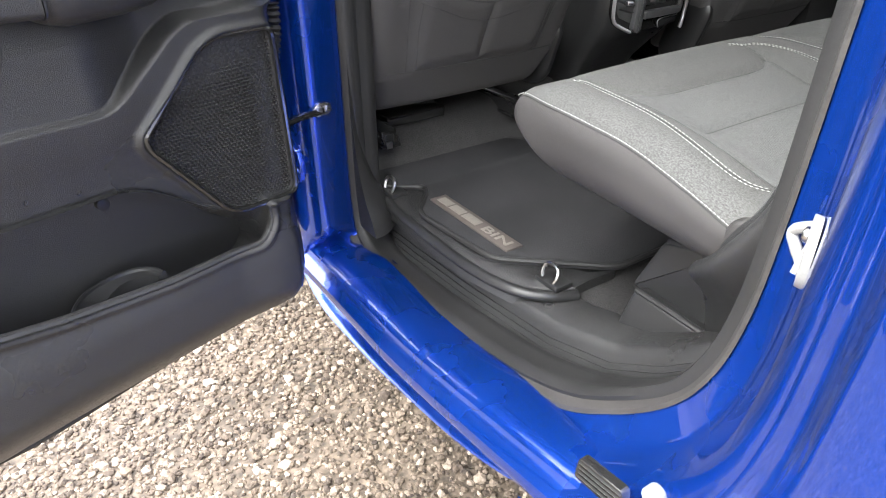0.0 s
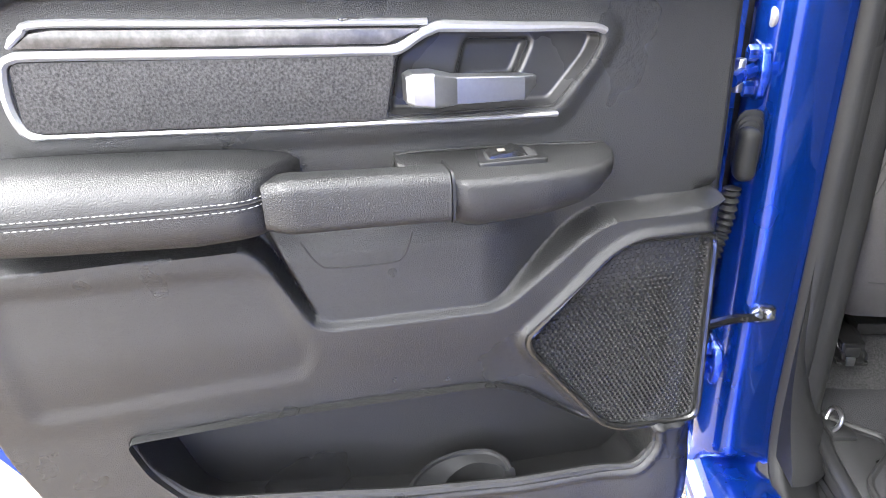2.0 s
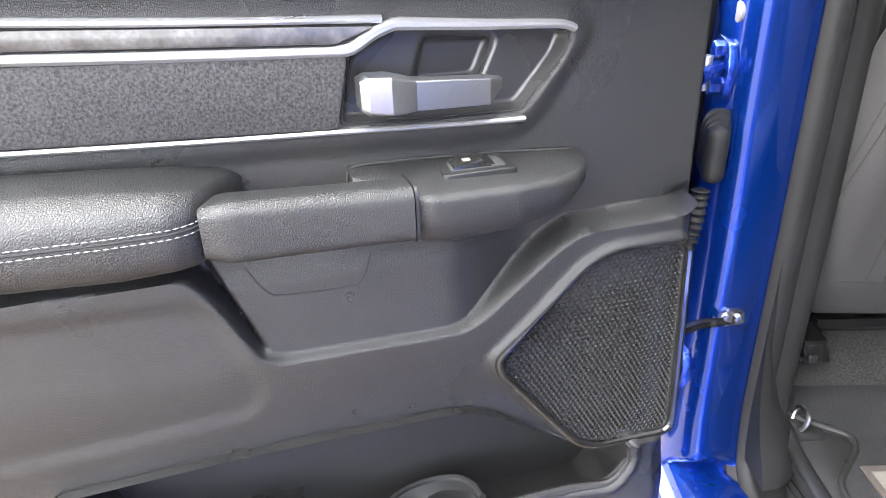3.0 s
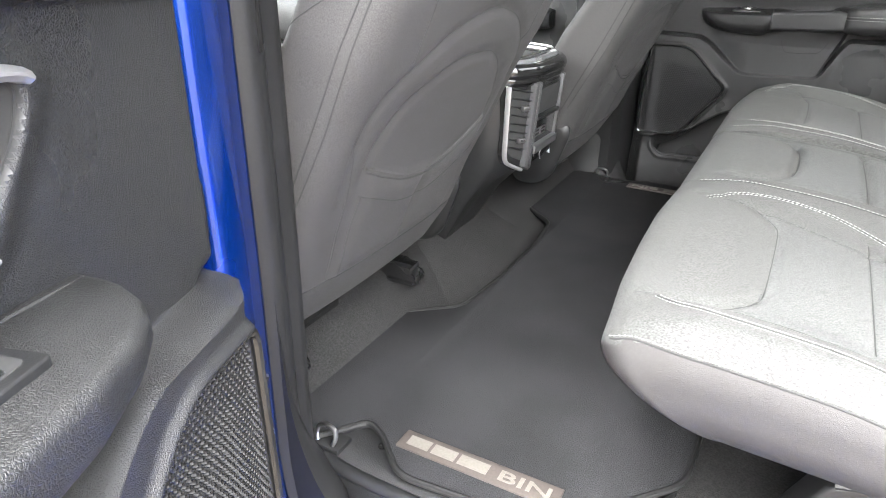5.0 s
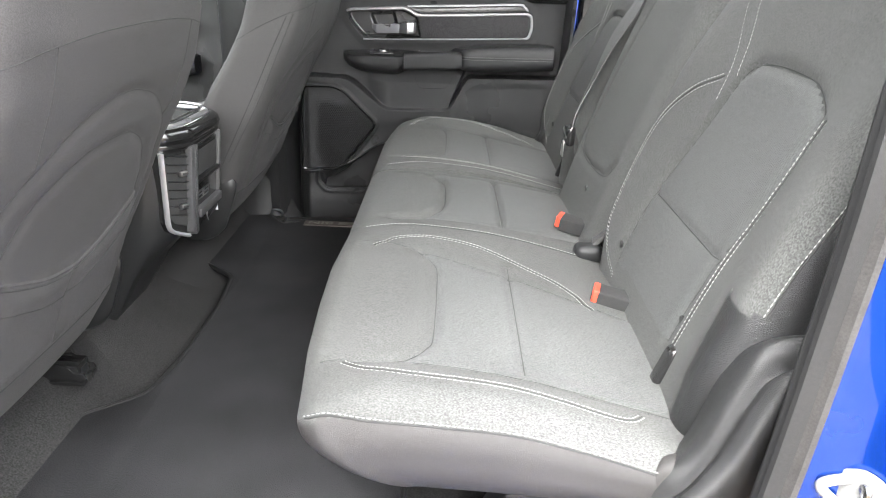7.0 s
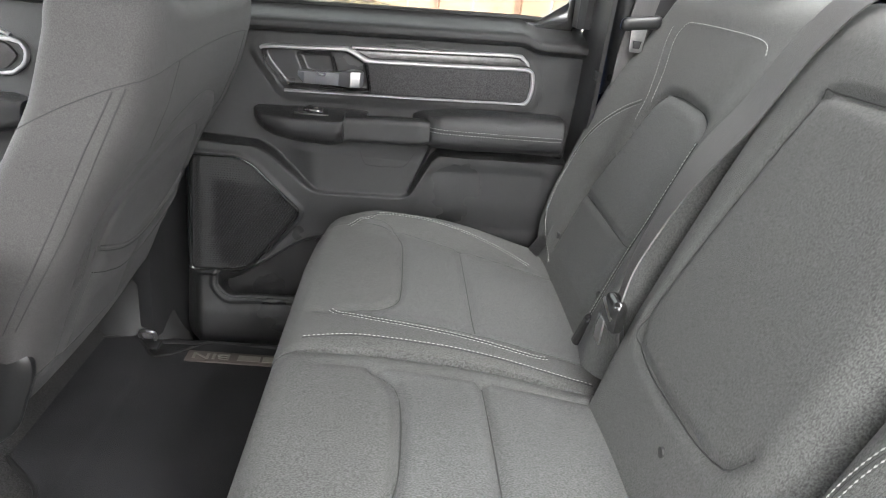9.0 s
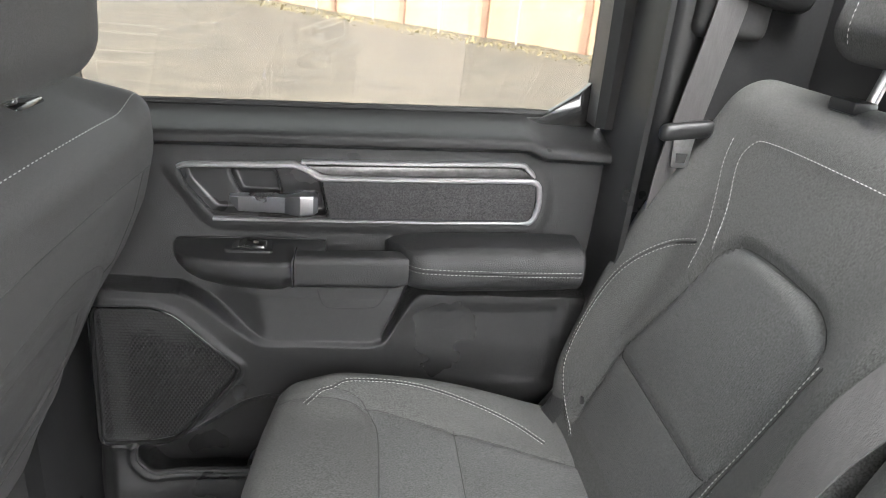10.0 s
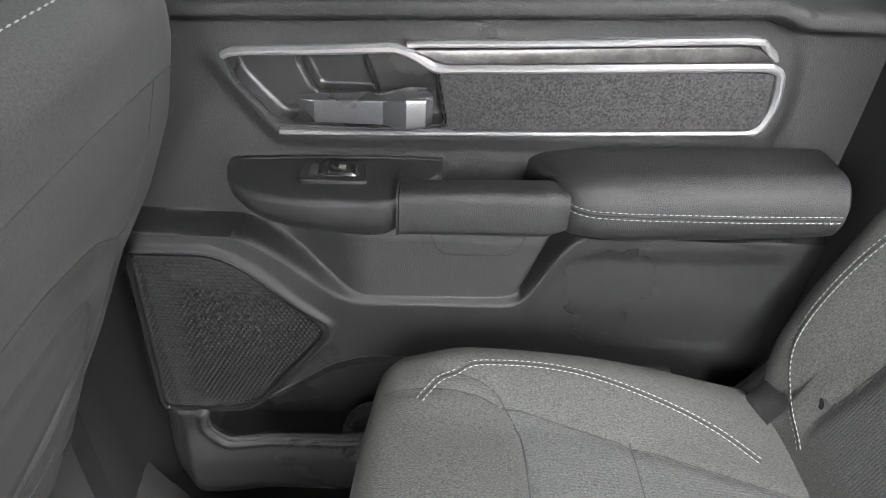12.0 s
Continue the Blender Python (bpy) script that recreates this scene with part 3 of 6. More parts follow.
D_OUT = round_poly([(0.045, 0.80), (0.846, 0.80), (0.846, 0.235), (0.812, 0.125), (0.745, 0.03), (0.66, -0.05), (0.585, -0.105), (0.036, -0.085)], 0.06, 6)
D_LOWER = round_poly([(0.95, 0.432), (0.562, 0.424), (0.546, 0.404), (0.512, 0.336), (0.498, 0.325), (0.318, 0.320), (0.225, 0.396), (0.200, 0.408), (-0.05, 0.413), (-0.05, -0.2), (0.95, -0.2)], 0.02, 4)
D_CUBBY = round_poly([(0.560, 0.46), (0.504, 0.315), (0.312, 0.308), (0.232, 0.392), (0.285, 0.46)], 0.012, 3)
D_SHALLOW = round_poly([(0.79, 0.405), (0.565, 0.398), (0.548, 0.385), (0.515, 0.30), (0.53, 0.27), (0.79, 0.262)], 0.02, 4)
D_POCKET = round_poly([(0.715, 0.222), (0.55, 0.226), (0.33, 0.221), (0.29, 0.206), (0.215, 0.152), (0.16, 0.135), (0.122, 0.128), (0.116, 0.09), (0.14, 0.064), (0.293, 0.067), (0.437, 0.082), (0.643, 0.118), (0.672, 0.135), (0.70, 0.175)], 0.012, 4)
D_SPEAKER = round_poly([(0.074, 0.379), (0.165, 0.381), (0.195, 0.368), (0.287, 0.278), (0.284, 0.262), (0.192, 0.143), (0.166, 0.130), (0.064, 0.124)], 0.018, 5)
D_CUP = round_poly([(0.406, 0.583), (0.366, 0.603), (0.215, 0.596), (0.203, 0.587), (0.212, 0.566), (0.250, 0.522), (0.418, 0.526)], 0.008, 4)
D_SCOOP = round_poly([(0.336, 0.590), (0.270, 0.586), (0.286, 0.550), (0.348, 0.550)], 0.007, 4)
D_BEZEL = round_poly([(0.738, 0.612), (0.70, 0.630), (0.37, 0.612), (0.21, 0.600), (0.194, 0.588), (0.25, 0.510), (0.735, 0.525), (0.746, 0.55)], 0.02, 5)


def door_depth(x, z):
    y = np.full(np.shape(x), 0.806)
    zr = z - 0.042 * (np.minimum(x, 0.71) - 0.19) + 0.011 * ease(0.70, 0.74, x)
    y = y - 0.026 * ease(0.622, 0.634, zr) + 0.09 * ease(0.640, 0.676, zr) ** 1.4
    y = y - 0.004 * ease(0.02, 0.0, sdf(D_BEZEL, x, z))
    low = ease(0.003, -0.004, sdf(D_LOWER, x, z))
    y = y - 0.040 * low
    y = y + np.interp(z, [0.305, 0.40, 0.46], [-0.031, -0.026, 0.0]) * ease(0.004, -0.006, sdf(D_CUBBY, x, z)) * (1 - low) * ease(0.235, 0.340, x)
    y = y + 0.003 * ease(0.011, -0.011, sdf(D_SHALLOW, x, z))
    # the wall leans in towards the pocket, the lip stands out again under it
    y = y + 0.012 * ease(0.34, 0.22, z) * ease(0.10, 0.2, x) * low
    lip = ease(0.10, 0.02, z)
    y = y - 0.012 * lip
    dp = sdf(D_POCKET, x, z)
    y = y + 0.008 * ease(0.002, -0.004, dp)
    y = y - 0.005 * np.exp(-((dp - 0.007) / 0.006) ** 2) * ease(0.16, 0.12, z)
    y = y + 0.055 * ease(-0.01, -0.12, z) ** 1.5
    ds = sdf(D_SPEAKER, x, z)
    y = y - 0.007 * np.exp(-((ds - 0.005) / 0.005) ** 2) + 0.005 * ease(0.0, -0.004, ds)
    y = y + 0.020 * ease(0.003, -0.006, sdf(D_CUP, x, z)) + 0.014 * ease(0.004, -0.005, sdf(D_SCOOP, x, z))
    y = y + 0.035 * ease(0.090, 0.045, x) * ease(0.43, 0.39, z)
    return y + 0.07 * ease(-0.014, 0.004, sdf(D_OUT, x, z))


def height_sheet(x0, x1, z0, z1, step, depth, keep):
    xs, zs = np.arange(x0, x1, step), np.arange(z0, z1, step)
    gx2, gz2 = np.meshgrid(xs, zs, indexing="ij")
    gy2 = depth(gx2, gz2)
    ok = keep(gx2, gz2)
    n, m = len(xs), len(zs)
    v = np.stack([gx2, gy2, gz2], -1).reshape(-1, 3)
    i, j = np.meshgrid(np.arange(n - 1), np.arange(m - 1), indexing="ij")
    a = i * m + j
    f = np.stack([a, a + m, a + m + 1, a + 1], -1).reshape(-1, 4)
    k = ok.reshape(-1)
    f = f[k[f].all(1)]
    used = np.unique(f)
    new_i = np.zeros(len(v), int)
    new_i[used] = np.arange(len(used))
    return v[used], new_i[f].tolist()


PANEL = height_sheet(0.02, 0.86, -0.12, 0.73, 0.0023, door_depth, lambda x, z: (sdf(D_OUT, x, z) < 0.006) & (sdf(D_POCKET, x, z) > -0.003) & (z - 0.042 * (np.minimum(x, 0.71) - 0.19) < 0.672))


TRIM, BEZEL = split_faces(PANEL, lambda m: sdf(D_CUP, m[:, 0], m[:, 2]) < 0.0015)


def grille_depth(x, z):
    """Rows of small round holes, every second row shifted."""
    row = np.round(z / 0.0050)
    dx = (x / 0.0060 + 0.5 * (row % 2)) % 1.0 - 0.5
    d = np.hypot(dx * 0.0060, z - row * 0.0050)
    return 0.770 + 0.0032 * ease(0.0027, 0.0021, d) * ease(-0.004, -0.008, sdf(D_SPEAKER, x, z)) - 0.003 * ease(-0.03, -0.07, sdf(D_SPEAKER, x, z))


GRILLE = height_sheet(0.055, 0.295, 0.115, 0.39, 0.001, grille_depth, lambda x, z: sdf(D_SPEAKER, x, z) < -0.001)


def rrect(w0, w1, h0, h1, r, n=5, rb=None):
    """A rounded rectangle from w0 to w1 and h0 to h1."""
    r = min(r, abs(w1 - w0) * 0.49, abs(h1 - h0) * 0.49)
    out = []
    b = min(rb or r, abs(w1 - w0) * 0.8, abs(h1 - h0) - r * 1.02)
    for cx, cy, a0, q in ((w1 - r, h1 - r, 0, r), (w0 + r, h1 - r, 90, r), (w0 + b, h0 + b, 180, b), (w1 - r, h0 + r, 270, r)):
        for k in range(n):
            a = radians(a0 + 90 * k / (n - 1))
            out.append((cx + q * math.cos(a), cy + q * math.sin(a)))
    return out


def along_x(rows, belly=None):
    """A body lofted along x: rows of x, y inner, y outer, z low, z high, radius."""
    return loft([[(x, a, b) for a, b in rrect(y0, y1, z0, z1, r, 7, belly)] for x, y0, y1, z0, z1, r in rows])


def interp_rows(rows, n):
    rows = np.asarray(rows, float)
    u = np.linspace(rows[0, 0], rows[-1, 0], n)
    return [(x, *(np.interp(x, rows[:, 0], rows[:, k]) for k in range(1, rows.shape[1]))) for x in u]


def pod_slope(vf):
    """The switch pod's top falls towards the seat."""
    v = np.array(vf[0], float)
    v[:, 2] -= 0.15 * np.clip(0.80 - v[:, 1], 0, 1) * ease(0.450, 0.478, v[:, 2])
    return v, vf[1]


def rear_door(place, label):
    base = place((np.array([[0.45, 0.86, -0.16]]), []))[0][0]
    door = thing("rear_door", base, label, "vehicle door", "rear doors of the truck")

    def add(name, vf, mat, parent=None, lab="", smooth=40):
        return part(name, place(vf), mat, parent or door, lab, smooth)

    trim = add("trim_panel", TRIM, PLASTIC, None, "moulded black plastic door trim with map pocket", 60)
    bezel = add("handle_bezel", BEZEL, SATIN_BLACK, trim, "smooth satin black handle bezel", 60)
    for outline, off, r in ((D_CUP, -0.0002, 0.0009), (D_SCOOP, 0.0, 0.0007)):
        p = even(np.concatenate([outline, outline[:1]]), 0.004)[:-1]
        add("bezel_joint", tube(np.stack([p[:, 0], door_depth(p[:, 0], p[:, 1]) + off, p[:, 1]], 1), r, 6, True), SEAM_AND_SHADE, bezel)
    add("speaker_grille", GRILLE, MESH_BLACK, trim, "black perforated speaker grille", 30)
    add("speaker_rim", tube(np.stack([D_SPEAKER[:, 0], np.full(len(D_SPEAKER), 0.767), D_SPEAKER[:, 1]], 1), 0.0042, 8, True), GLOSS, trim, "gloss black speaker rim")
    # outer skin and inner metal
    skin_x = np.linspace(0.0, 0.93, 24)
    rows = []
    for x in skin_x:
        zb = np.interp(x, [0, 0.57, 0.65, 0.75, 0.83, 0.88, 0.93], [-0.135, -0.135, -0.10, -0.02, 0.07, 0.15, 0.30])
        rows.append([(x, y, max(z, zb)) for y, z in ((0.885, 0.645), (0.90, 0.655), (0.935, 0.60), (0.95, 0.40), (0.945, 0.2), (0.93, 0.02), (0.915, -0.10), (0.90, -0.14), (0.87, -0.135), (0.862, -0.11))])
    add("door_skin", loft(rows), PAINT, None, "glossy blue painted door shell")
    add("inner_frame", slab([(0.012, 0.645), (0.012, -0.125), (0.58, -0.135), (0.685, -0.045), (0.775, 0.08), (0.845, 0.195), (0.885, 0.32), (0.878, 0.645)], 0.872, 0.886, 0.004), PAINT, None, "blue metal inner door frame")
    edge = curve([(0.034, 0.70), (0.030, 0.30), (0.028, -0.06), (0.05, -0.105), (0.30, -0.112), (0.56, -0.115), (0.645, -0.03), (0.735, 0.085), (0.81, 0.21), (0.852, 0.32), (0.856, 0.70)], 70)
    add("door_seal", tube(np.stack([edge[:, 0], np.full(70, 0.848), edge[:, 1]], 1), 0.0075, 8), RUBBER, None, "black rubber door seal")
    # window frame and glass
    wf = curve([(0.030, 0.69), (0.022, 0.95), (0.03, 1.08), (0.10, 1.13), (0.40, 1.14), (0.68, 1.135), (0.79, 1.08), (0.825, 0.95), (0.835, 0.69)], 60)
    frame_ob = add("window_frame", band(wf, 0.055, 0.80, 0.875, 0.012), PLASTIC_SOFT, None, "black window surround")
    glass = add("window_pane", slab([(0.03, 0.66), (0.03, 1.10), (0.70, 1.13), (0.80, 1.06), (0.82, 0.66)], 0.868, 0.872, 0.0005), TINTED, None, "lightly tinted side window glass", 0)
    glass.visible_shadow = False
    bx = np.linspace(0.03, 0.845, 60)
    add("belt_strip", tube(np.stack([bx, np.full(60, 0.865), 0.6715 + 0.042 * (np.minimum(bx, 0.71) - 0.19) - 0.011 * ease(0.70, 0.74, bx) * 0], 1), 0.0065, 8), RUBBER)
    add("sail_corner", slab([(0.70, 0.660), (0.70, 0.688), (0.735, 0.690), (0.788, 0.728), (0.81, 0.75), (0.81, 0.66)], 0.856, 0.867, 0.002), GLOSS)
    # bright mouldings
    top = np.concatenate([curve([(0.203, 0.592), (0.22, 0.597), (0.29, 0.601), (0.362, 0.606)], 12), curve([(0.368, 0.606), (0.385, 0.600), (0.402, 0.590), (0.412, 0.588)], 8), curve([(0.42, 0.588), (0.55, 0.594), (0.70, 0.602), (0.722, 0.602)], 12), curve([(0.728, 0.600), (0.734, 0.593), (0.737, 0.565), (0.732, 0.543), (0.725, 0.536)], 10), curve([(0.715, 0.535), (0.55, 0.527), (0.42, 0.522)], 8), curve([(0.40, 0.521), (0.29, 0.517), (0.25, 0.516)], 6)])
    wid = np.concatenate([np.linspace(0.0065, 0.0102, 12), np.full(8, 0.010), np.full(12, 0.0085), np.full(10, 0.008), np.full(8, 0.004), np.linspace(0.004, 0.005, 6)])
    add("bright_moulding", band(top, wid, 0.794, 0.808, 0.003), SILVER, None, "satin silver moulding round the insert")
    strip_top = curve([(0.378, 0.611), (0.55, 0.619), (0.69, 0.627), (0.712, 0.621), (0.724, 0.610)], 24)
    add("upper_moulding", band(strip_top, np.interp(np.arange(24), [0, 20, 23], [0.006, 0.007, 0.003]), 0.793, 0.808, 0.002), SILVER, None, "satin silver upper moulding")
    add("inlay_strip", slab([(0.386, 0.606), (0.416, 0.594), (0.72, 0.609), (0.706, 0.620), (0.69, 0.622)], 0.7945, 0.806, 0.001), STRIPE, None, "dark patterned inlay strip")
    add("fabric_insert", slab(round_poly([(0.728, 0.594), (0.722, 0.598), (0.408, 0.584), (0.421, 0.5245), (0.722, 0.538), (0.73, 0.546)], 0.006), 0.796, 0.806, 0.002), DARK_CLOTH, None, "charcoal cloth insert panel")
    # pull handle to open
    add("door_handle", along_x([(0.277, 0.786, 0.797, 0.549, 0.5575, 0.001), (0.2905, 0.779, 0.797, 0.5365, 0.5595, 0.0015), (0.357, 0.774, 0.797, 0.5385, 0.5635, 0.0015), (0.367, 0.768, 0.797, 0.5385, 0.5665, 0.0018), (0.380, 0.764, 0.797, 0.5385, 0.570, 0.003), (0.398, 0.766, 0.797, 0.540, 0.5705, 0.004), (0.404, 0.772, 0.797, 0.543, 0.5675, 0.003)]), HANDLE_SILVER, None, "satin silver inside door handle", 20)
    # switch pod
    pod_vf = along_x(interp_rows([(0.194, 0.785, 0.82, 0.466, 0.480, 0.006), (0.198, 0.772, 0.82, 0.456, 0.482, 0.007), (0.206, 0.757, 0.82, 0.446, 0.483, 0.007), (0.22, 0.745, 0.82, 0.438, 0.484, 0.007), (0.24, 0.737, 0.82, 0.432, 0.485, 0.007), (0.28, 0.730, 0.82, 0.427, 0.487, 0.007), (0.345, 0.727, 0.82, 0.425, 0.489, 0.007), (0.36, 0.727, 0.82, 0.428, 0.490, 0.007), (0.372, 0.731, 0.82, 0.433, 0.490, 0.007), (0.385, 0.742, 0.82, 0.441, 0.490, 0.007), (0.400, 0.760, 0.82, 0.450, 0.490, 0.007), (0.416, 0.775, 0.82, 0.45, 0.490, 0.007)], 60), 0.034)
    pod = add("switch_pod", pod_slope(pod_vf), PLASTIC, None, "black window switch pod")
    # dark gap where the pod meets the trim, then the switch and its frame
    add("pod_joint", tube(curve([(0.196, 0.800, 0.4795), (0.25, 0.8005, 0.4845), (0.307, 0.8005, 0.4875), (0.37, 0.8005, 0.4895), (0.409, 0.8005, 0.489), (0.417, 0.798, 0.482), (0.418, 0.797, 0.46)], 50), 0.0013, 6), SEAM_AND_SHADE, pod)
    bez_xy = round_poly([(0.272, 0.757), (0.279, 0.789), (0.338, 0.789), (0.342, 0.757)], 0.005, 5)
    bez = add("switch_bezel", pod_slope(slab(bez_xy, 0.4915, 0.484, 0.0012, axis=2)), PLASTIC_SOFT, pod, "black switch frame")
    # raised dark plate: its colour paints the shade inside the switch frame
    add("switch_recess_shade", pod_slope(slab(round_poly([(0.281, 0.763), (0.284, 0.784), (0.331, 0.784), (0.333, 0.763)], 0.004, 4), 0.4920, 0.488, 0.0003, axis=2)), SEAM_AND_SHADE, bez)
    rocker = loft([[(x, b, z) for b, z in ((0.764, 0.4915), (0.765, 0.4915 + h), (0.783, 0.4915 + h), (0.784, 0.4915))] for x, h in ((0.2915, 0.0012), (0.295, 0.0016), (0.301, 0.0052), (0.304, 0.0060), (0.308, 0.0044), (0.318, 0.0036), (0.327, 0.0028), (0.3295, 0.001))])
    add("window_switch", pod_slope(rocker), GLOSS, bez, "gloss black rocker switch")
    add("switch_mark", pod_slope(box((0.3155, 0.774, 0.4956), (0.0036, 0.0028, 0.0003))), BADGE_TXT, bez, "pale window symbol bar")
    grip_rows = interp_rows([(0.376, 0.725, 0.765, 0.441, 0.489, 0.011), (0.45, 0.724, 0.763, 0.444, 0.493, 0.011), (0.520, 0.721, 0.762, 0.447, 0.497, 0.011), (0.540, 0.726, 0.762, 0.452, 0.494, 0.011)], 24)
    add("pull_grip", along_x(grip_rows), VINYL, None, "black padded pull grip")
    add("grip_collar", along_x([(0.3725, 0.7245, 0.775, 0.4395, 0.4905, 0.011), (0.375, 0.7245, 0.775, 0.4395, 0.4905, 0.011)]), PLASTIC_SOFT)
    arm = along_x(interp_rows([(0.506, 0.797, 0.82, 0.458, 0.492, 0.012), (0.514, 0.780, 0.82, 0.455, 0.498, 0.014), (0.524, 0.758, 0.82, 0.451, 0.502, 0.015), (0.534, 0.738, 0.82, 0.448, 0.504, 0.017), (0.545, 0.724, 0.82, 0.446, 0.506, 0.020), (0.56, 0.717, 0.82, 0.445, 0.509, 0.024), (0.60, 0.714, 0.82, 0.443, 0.513, 0.028), (0.70, 0.714, 0.82, 0.448, 0.519, 0.03), (0.77, 0.716, 0.82, 0.452, 0.521, 0.03), (0.798, 0.717, 0.82, 0.455, 0.521, 0.03), (0.802, 0.722, 0.82, 0.457, 0.519, 0.028)], 70))
    arm_ob = add("armrest", arm, VINYL, None, "black padded vinyl armrest with pale double stitching")
    for dz in (-0.0035, 0.0035):
        ln = lay([(x, 0.6, 0.4825 + dz + 0.020 * (x - 0.54)) for x in np.linspace(0.539, 0.796, 64)], arm, (0, 1, 0))
        add("stitching", dashes(ln, 0.0055, 0.0005, 0.0006), THREAD, arm_ob, "pale grey double stitching")
    ln = lay([(x, 0.6, 0.4825 + 0.020 * (x - 0.54)) for x in np.linspace(0.539, 0.796, 64)], arm, (0, 1, 0), -0.0002)
    add("armrest_seam", tube(ln, 0.0012, 6), SEAM_AND_SHADE, arm_ob)
    # cubby flap outline, pocket cup holder, tool mark
    flap = curve([(0.515, 0.415), (0.50, 0.392), (0.485, 0.386), (0.43, 0.384), (0.415, 0.39), (0.405, 0.412)], 24)
    add("cubby_flap_seam", tube(np.stack([flap[:, 0], door_depth(flap[:, 0], flap[:, 1]), flap[:, 1]], 1), 0.0010, 6), SEAM_AND_SHADE)
    # the bin behind the pocket's mouth reaches down below its lip
    secs = []
    for y, drop, grow in ((0.768, 0.0, 0.004), (0.776, 0.0, 0.001), (0.782, 0.012, 0.0), (0.80, 0.045, 0.0), (0.862, 0.05, 0.0)):
        secs.append([(x, y, z - drop * ease(0.17, 0.12, z)) for x, z in D_POCKET])
    v, f = loft(secs, caps=False)
    n = len(D_POCKET)
    f.append(list(range(len(v) - n, len(v))))
    add("pocket_bin", (v, f), PLASTIC, trim, "deep black map pocket")
    rim_xz = even(np.concatenate([D_POCKET, D_POCKET[:1]]), 0.008)[:-1]
    rim_y = door_depth(rim_xz[:, 0], rim_xz[:, 1]) + 0.0005
    add("pocket_lip", tube(np.stack([rim_xz[:, 0], rim_y, rim_xz[:, 1]], 1), np.interp(rim_xz[:, 1], [0.11, 0.15, 0.19], [0.0062, 0.0045, 0.0012]) * np.interp(rim_xz[:, 0], [0.12, 0.2], [0.5, 1.0]), 8, True), PLASTIC, trim, "rounded pocket lip")
    # bottle rest in the pocket: a half ring with a broad sloping flank, hollow inside
    r_out = curve([(0.426, 0.784), (0.412, 0.802), (0.388, 0.820), (0.352, 0.828), (0.318, 0.822), (0.302, 0.804), (0.298, 0.784)], 36)
    r_in = curve([(0.386, 0.784), (0.380, 0.798), (0.366, 0.808), (0.345, 0.813), (0.325, 0.809), (0.310, 0.797), (0.306, 0.784)], 36)
    secs = []
    for (ox, oy), (ix, iy) in zip(r_out, r_in):
        d = np.array((ox - ix, oy - iy))
        d /= np.linalg.norm(d)
        rim = [(ox + d[0] * 0.016, oy + d[1] * 0.016, 0.005), (ox + d[0] * 0.006, oy + d[1] * 0.006, 0.06)]
        for k in range(5):
            a = math.pi * k / 4
            rim.append((ox + d[0] * (0.004 * math.cos(a)), oy + d[1] * (0.004 * math.cos(a)), 0.078 + 0.005 * math.sin(a)))
        w = math.hypot(ox - ix, oy - iy)
        secs.append(rim + [(ix, iy, 0.078 - 0.6 * max(w - 0.008, 0)), (ix - d[0] * 0.004, iy - d[1] * 0.004, 0.0)])
    add("bottle_rest", outward(loft(secs)), PLASTIC_SOFT, trim)
    add("moulded_mark", cyl((0.323, 0.8525, 0.174), (0.323, 0.862, 0.174), 0.009, 20, bevel=0.001), PLASTIC_SOFT, trim)
    return door


rear_door(open_place, "blue rear door standing open, black trim and silver handle")
rear_door(closed_place, "closed rear door, black trim with silver moulding")


# ---- rear bench ----
def cushion(y0, y1, x0=0.350, x1=0.86, top=0.300, creases=(), crown=0.004, n=(100, 100, 28), bolster=0.022, base_z=0.198, flush=(False, False), nose=None):
    """flush: sides that butt straight against the next cushion. nose: how far the front edge stands back, by y."""
    r = 0.045
    b0, b1 = y0 - (r if flush[0] else 0), y1 + (r if flush[1] else 0)
    cx, cy, cz = (x0 + x1) / 2, (b0 + b1) / 2, (base_z + top) / 2
    h = ((x1 - x0) / 2, (b1 - b0) / 2, (top - base_z) / 2)
    mid = (y0 + y1) / 2

    def warp(q):
        x, y, z = q[:, 0] + cx, np.clip(q[:, 1] + cy, y0, y1), q[:, 2] + cz
        up = np.clip((z - base_z) / (top - base_z), 0, 1)
        u = (x - x0) / (x1 - x0)
        z = z + up * (-0.052 * ease(0.12, 1.0, u) * u - 0.010 * np.exp(-(u / 0.06) ** 2) + crown * (1 - (2 * (y - mid) / (y1 - y0)) ** 2) * ease(0, 0.2, u))
        # front falls back under the seat
        x = x + (1 - up) ** 1.9 * 0.130 * ease(0.4, 0.0, u)
        if nose:
            x = x + np.interp(y, *nose) * ease(0.30, 0.0, u)
        z = z - (1 - up) * 0.012 * ease(0.2, 0.9, u)
        v = np.abs(y - mid) / ((y1 - y0) / 2)
        z = z + up * bolster * ease(0.5, 0.85, v) * ease(0.03, 0.25, u) * ease(0.98, 0.45, u) * np.where((y < mid) & flush[0] | (y > mid) & flush[1], 0.55, 1.0)
        for side, edge in ((flush[0], y0), (flush[1], y1)):
            if side:
                z = z - up ** 3 * 0.004 * np.exp(-(np.abs(y - edge) / 0.007) ** 1.5)
        for line, deep, wide in creases:
            d = line_dist(line, x, y)
            z = z - up ** 4 * deep * np.exp(-(d / wide) ** 2)
        return np.stack([x, y, z], 1)

    return pillow(h, (r, r, r), n, warp)


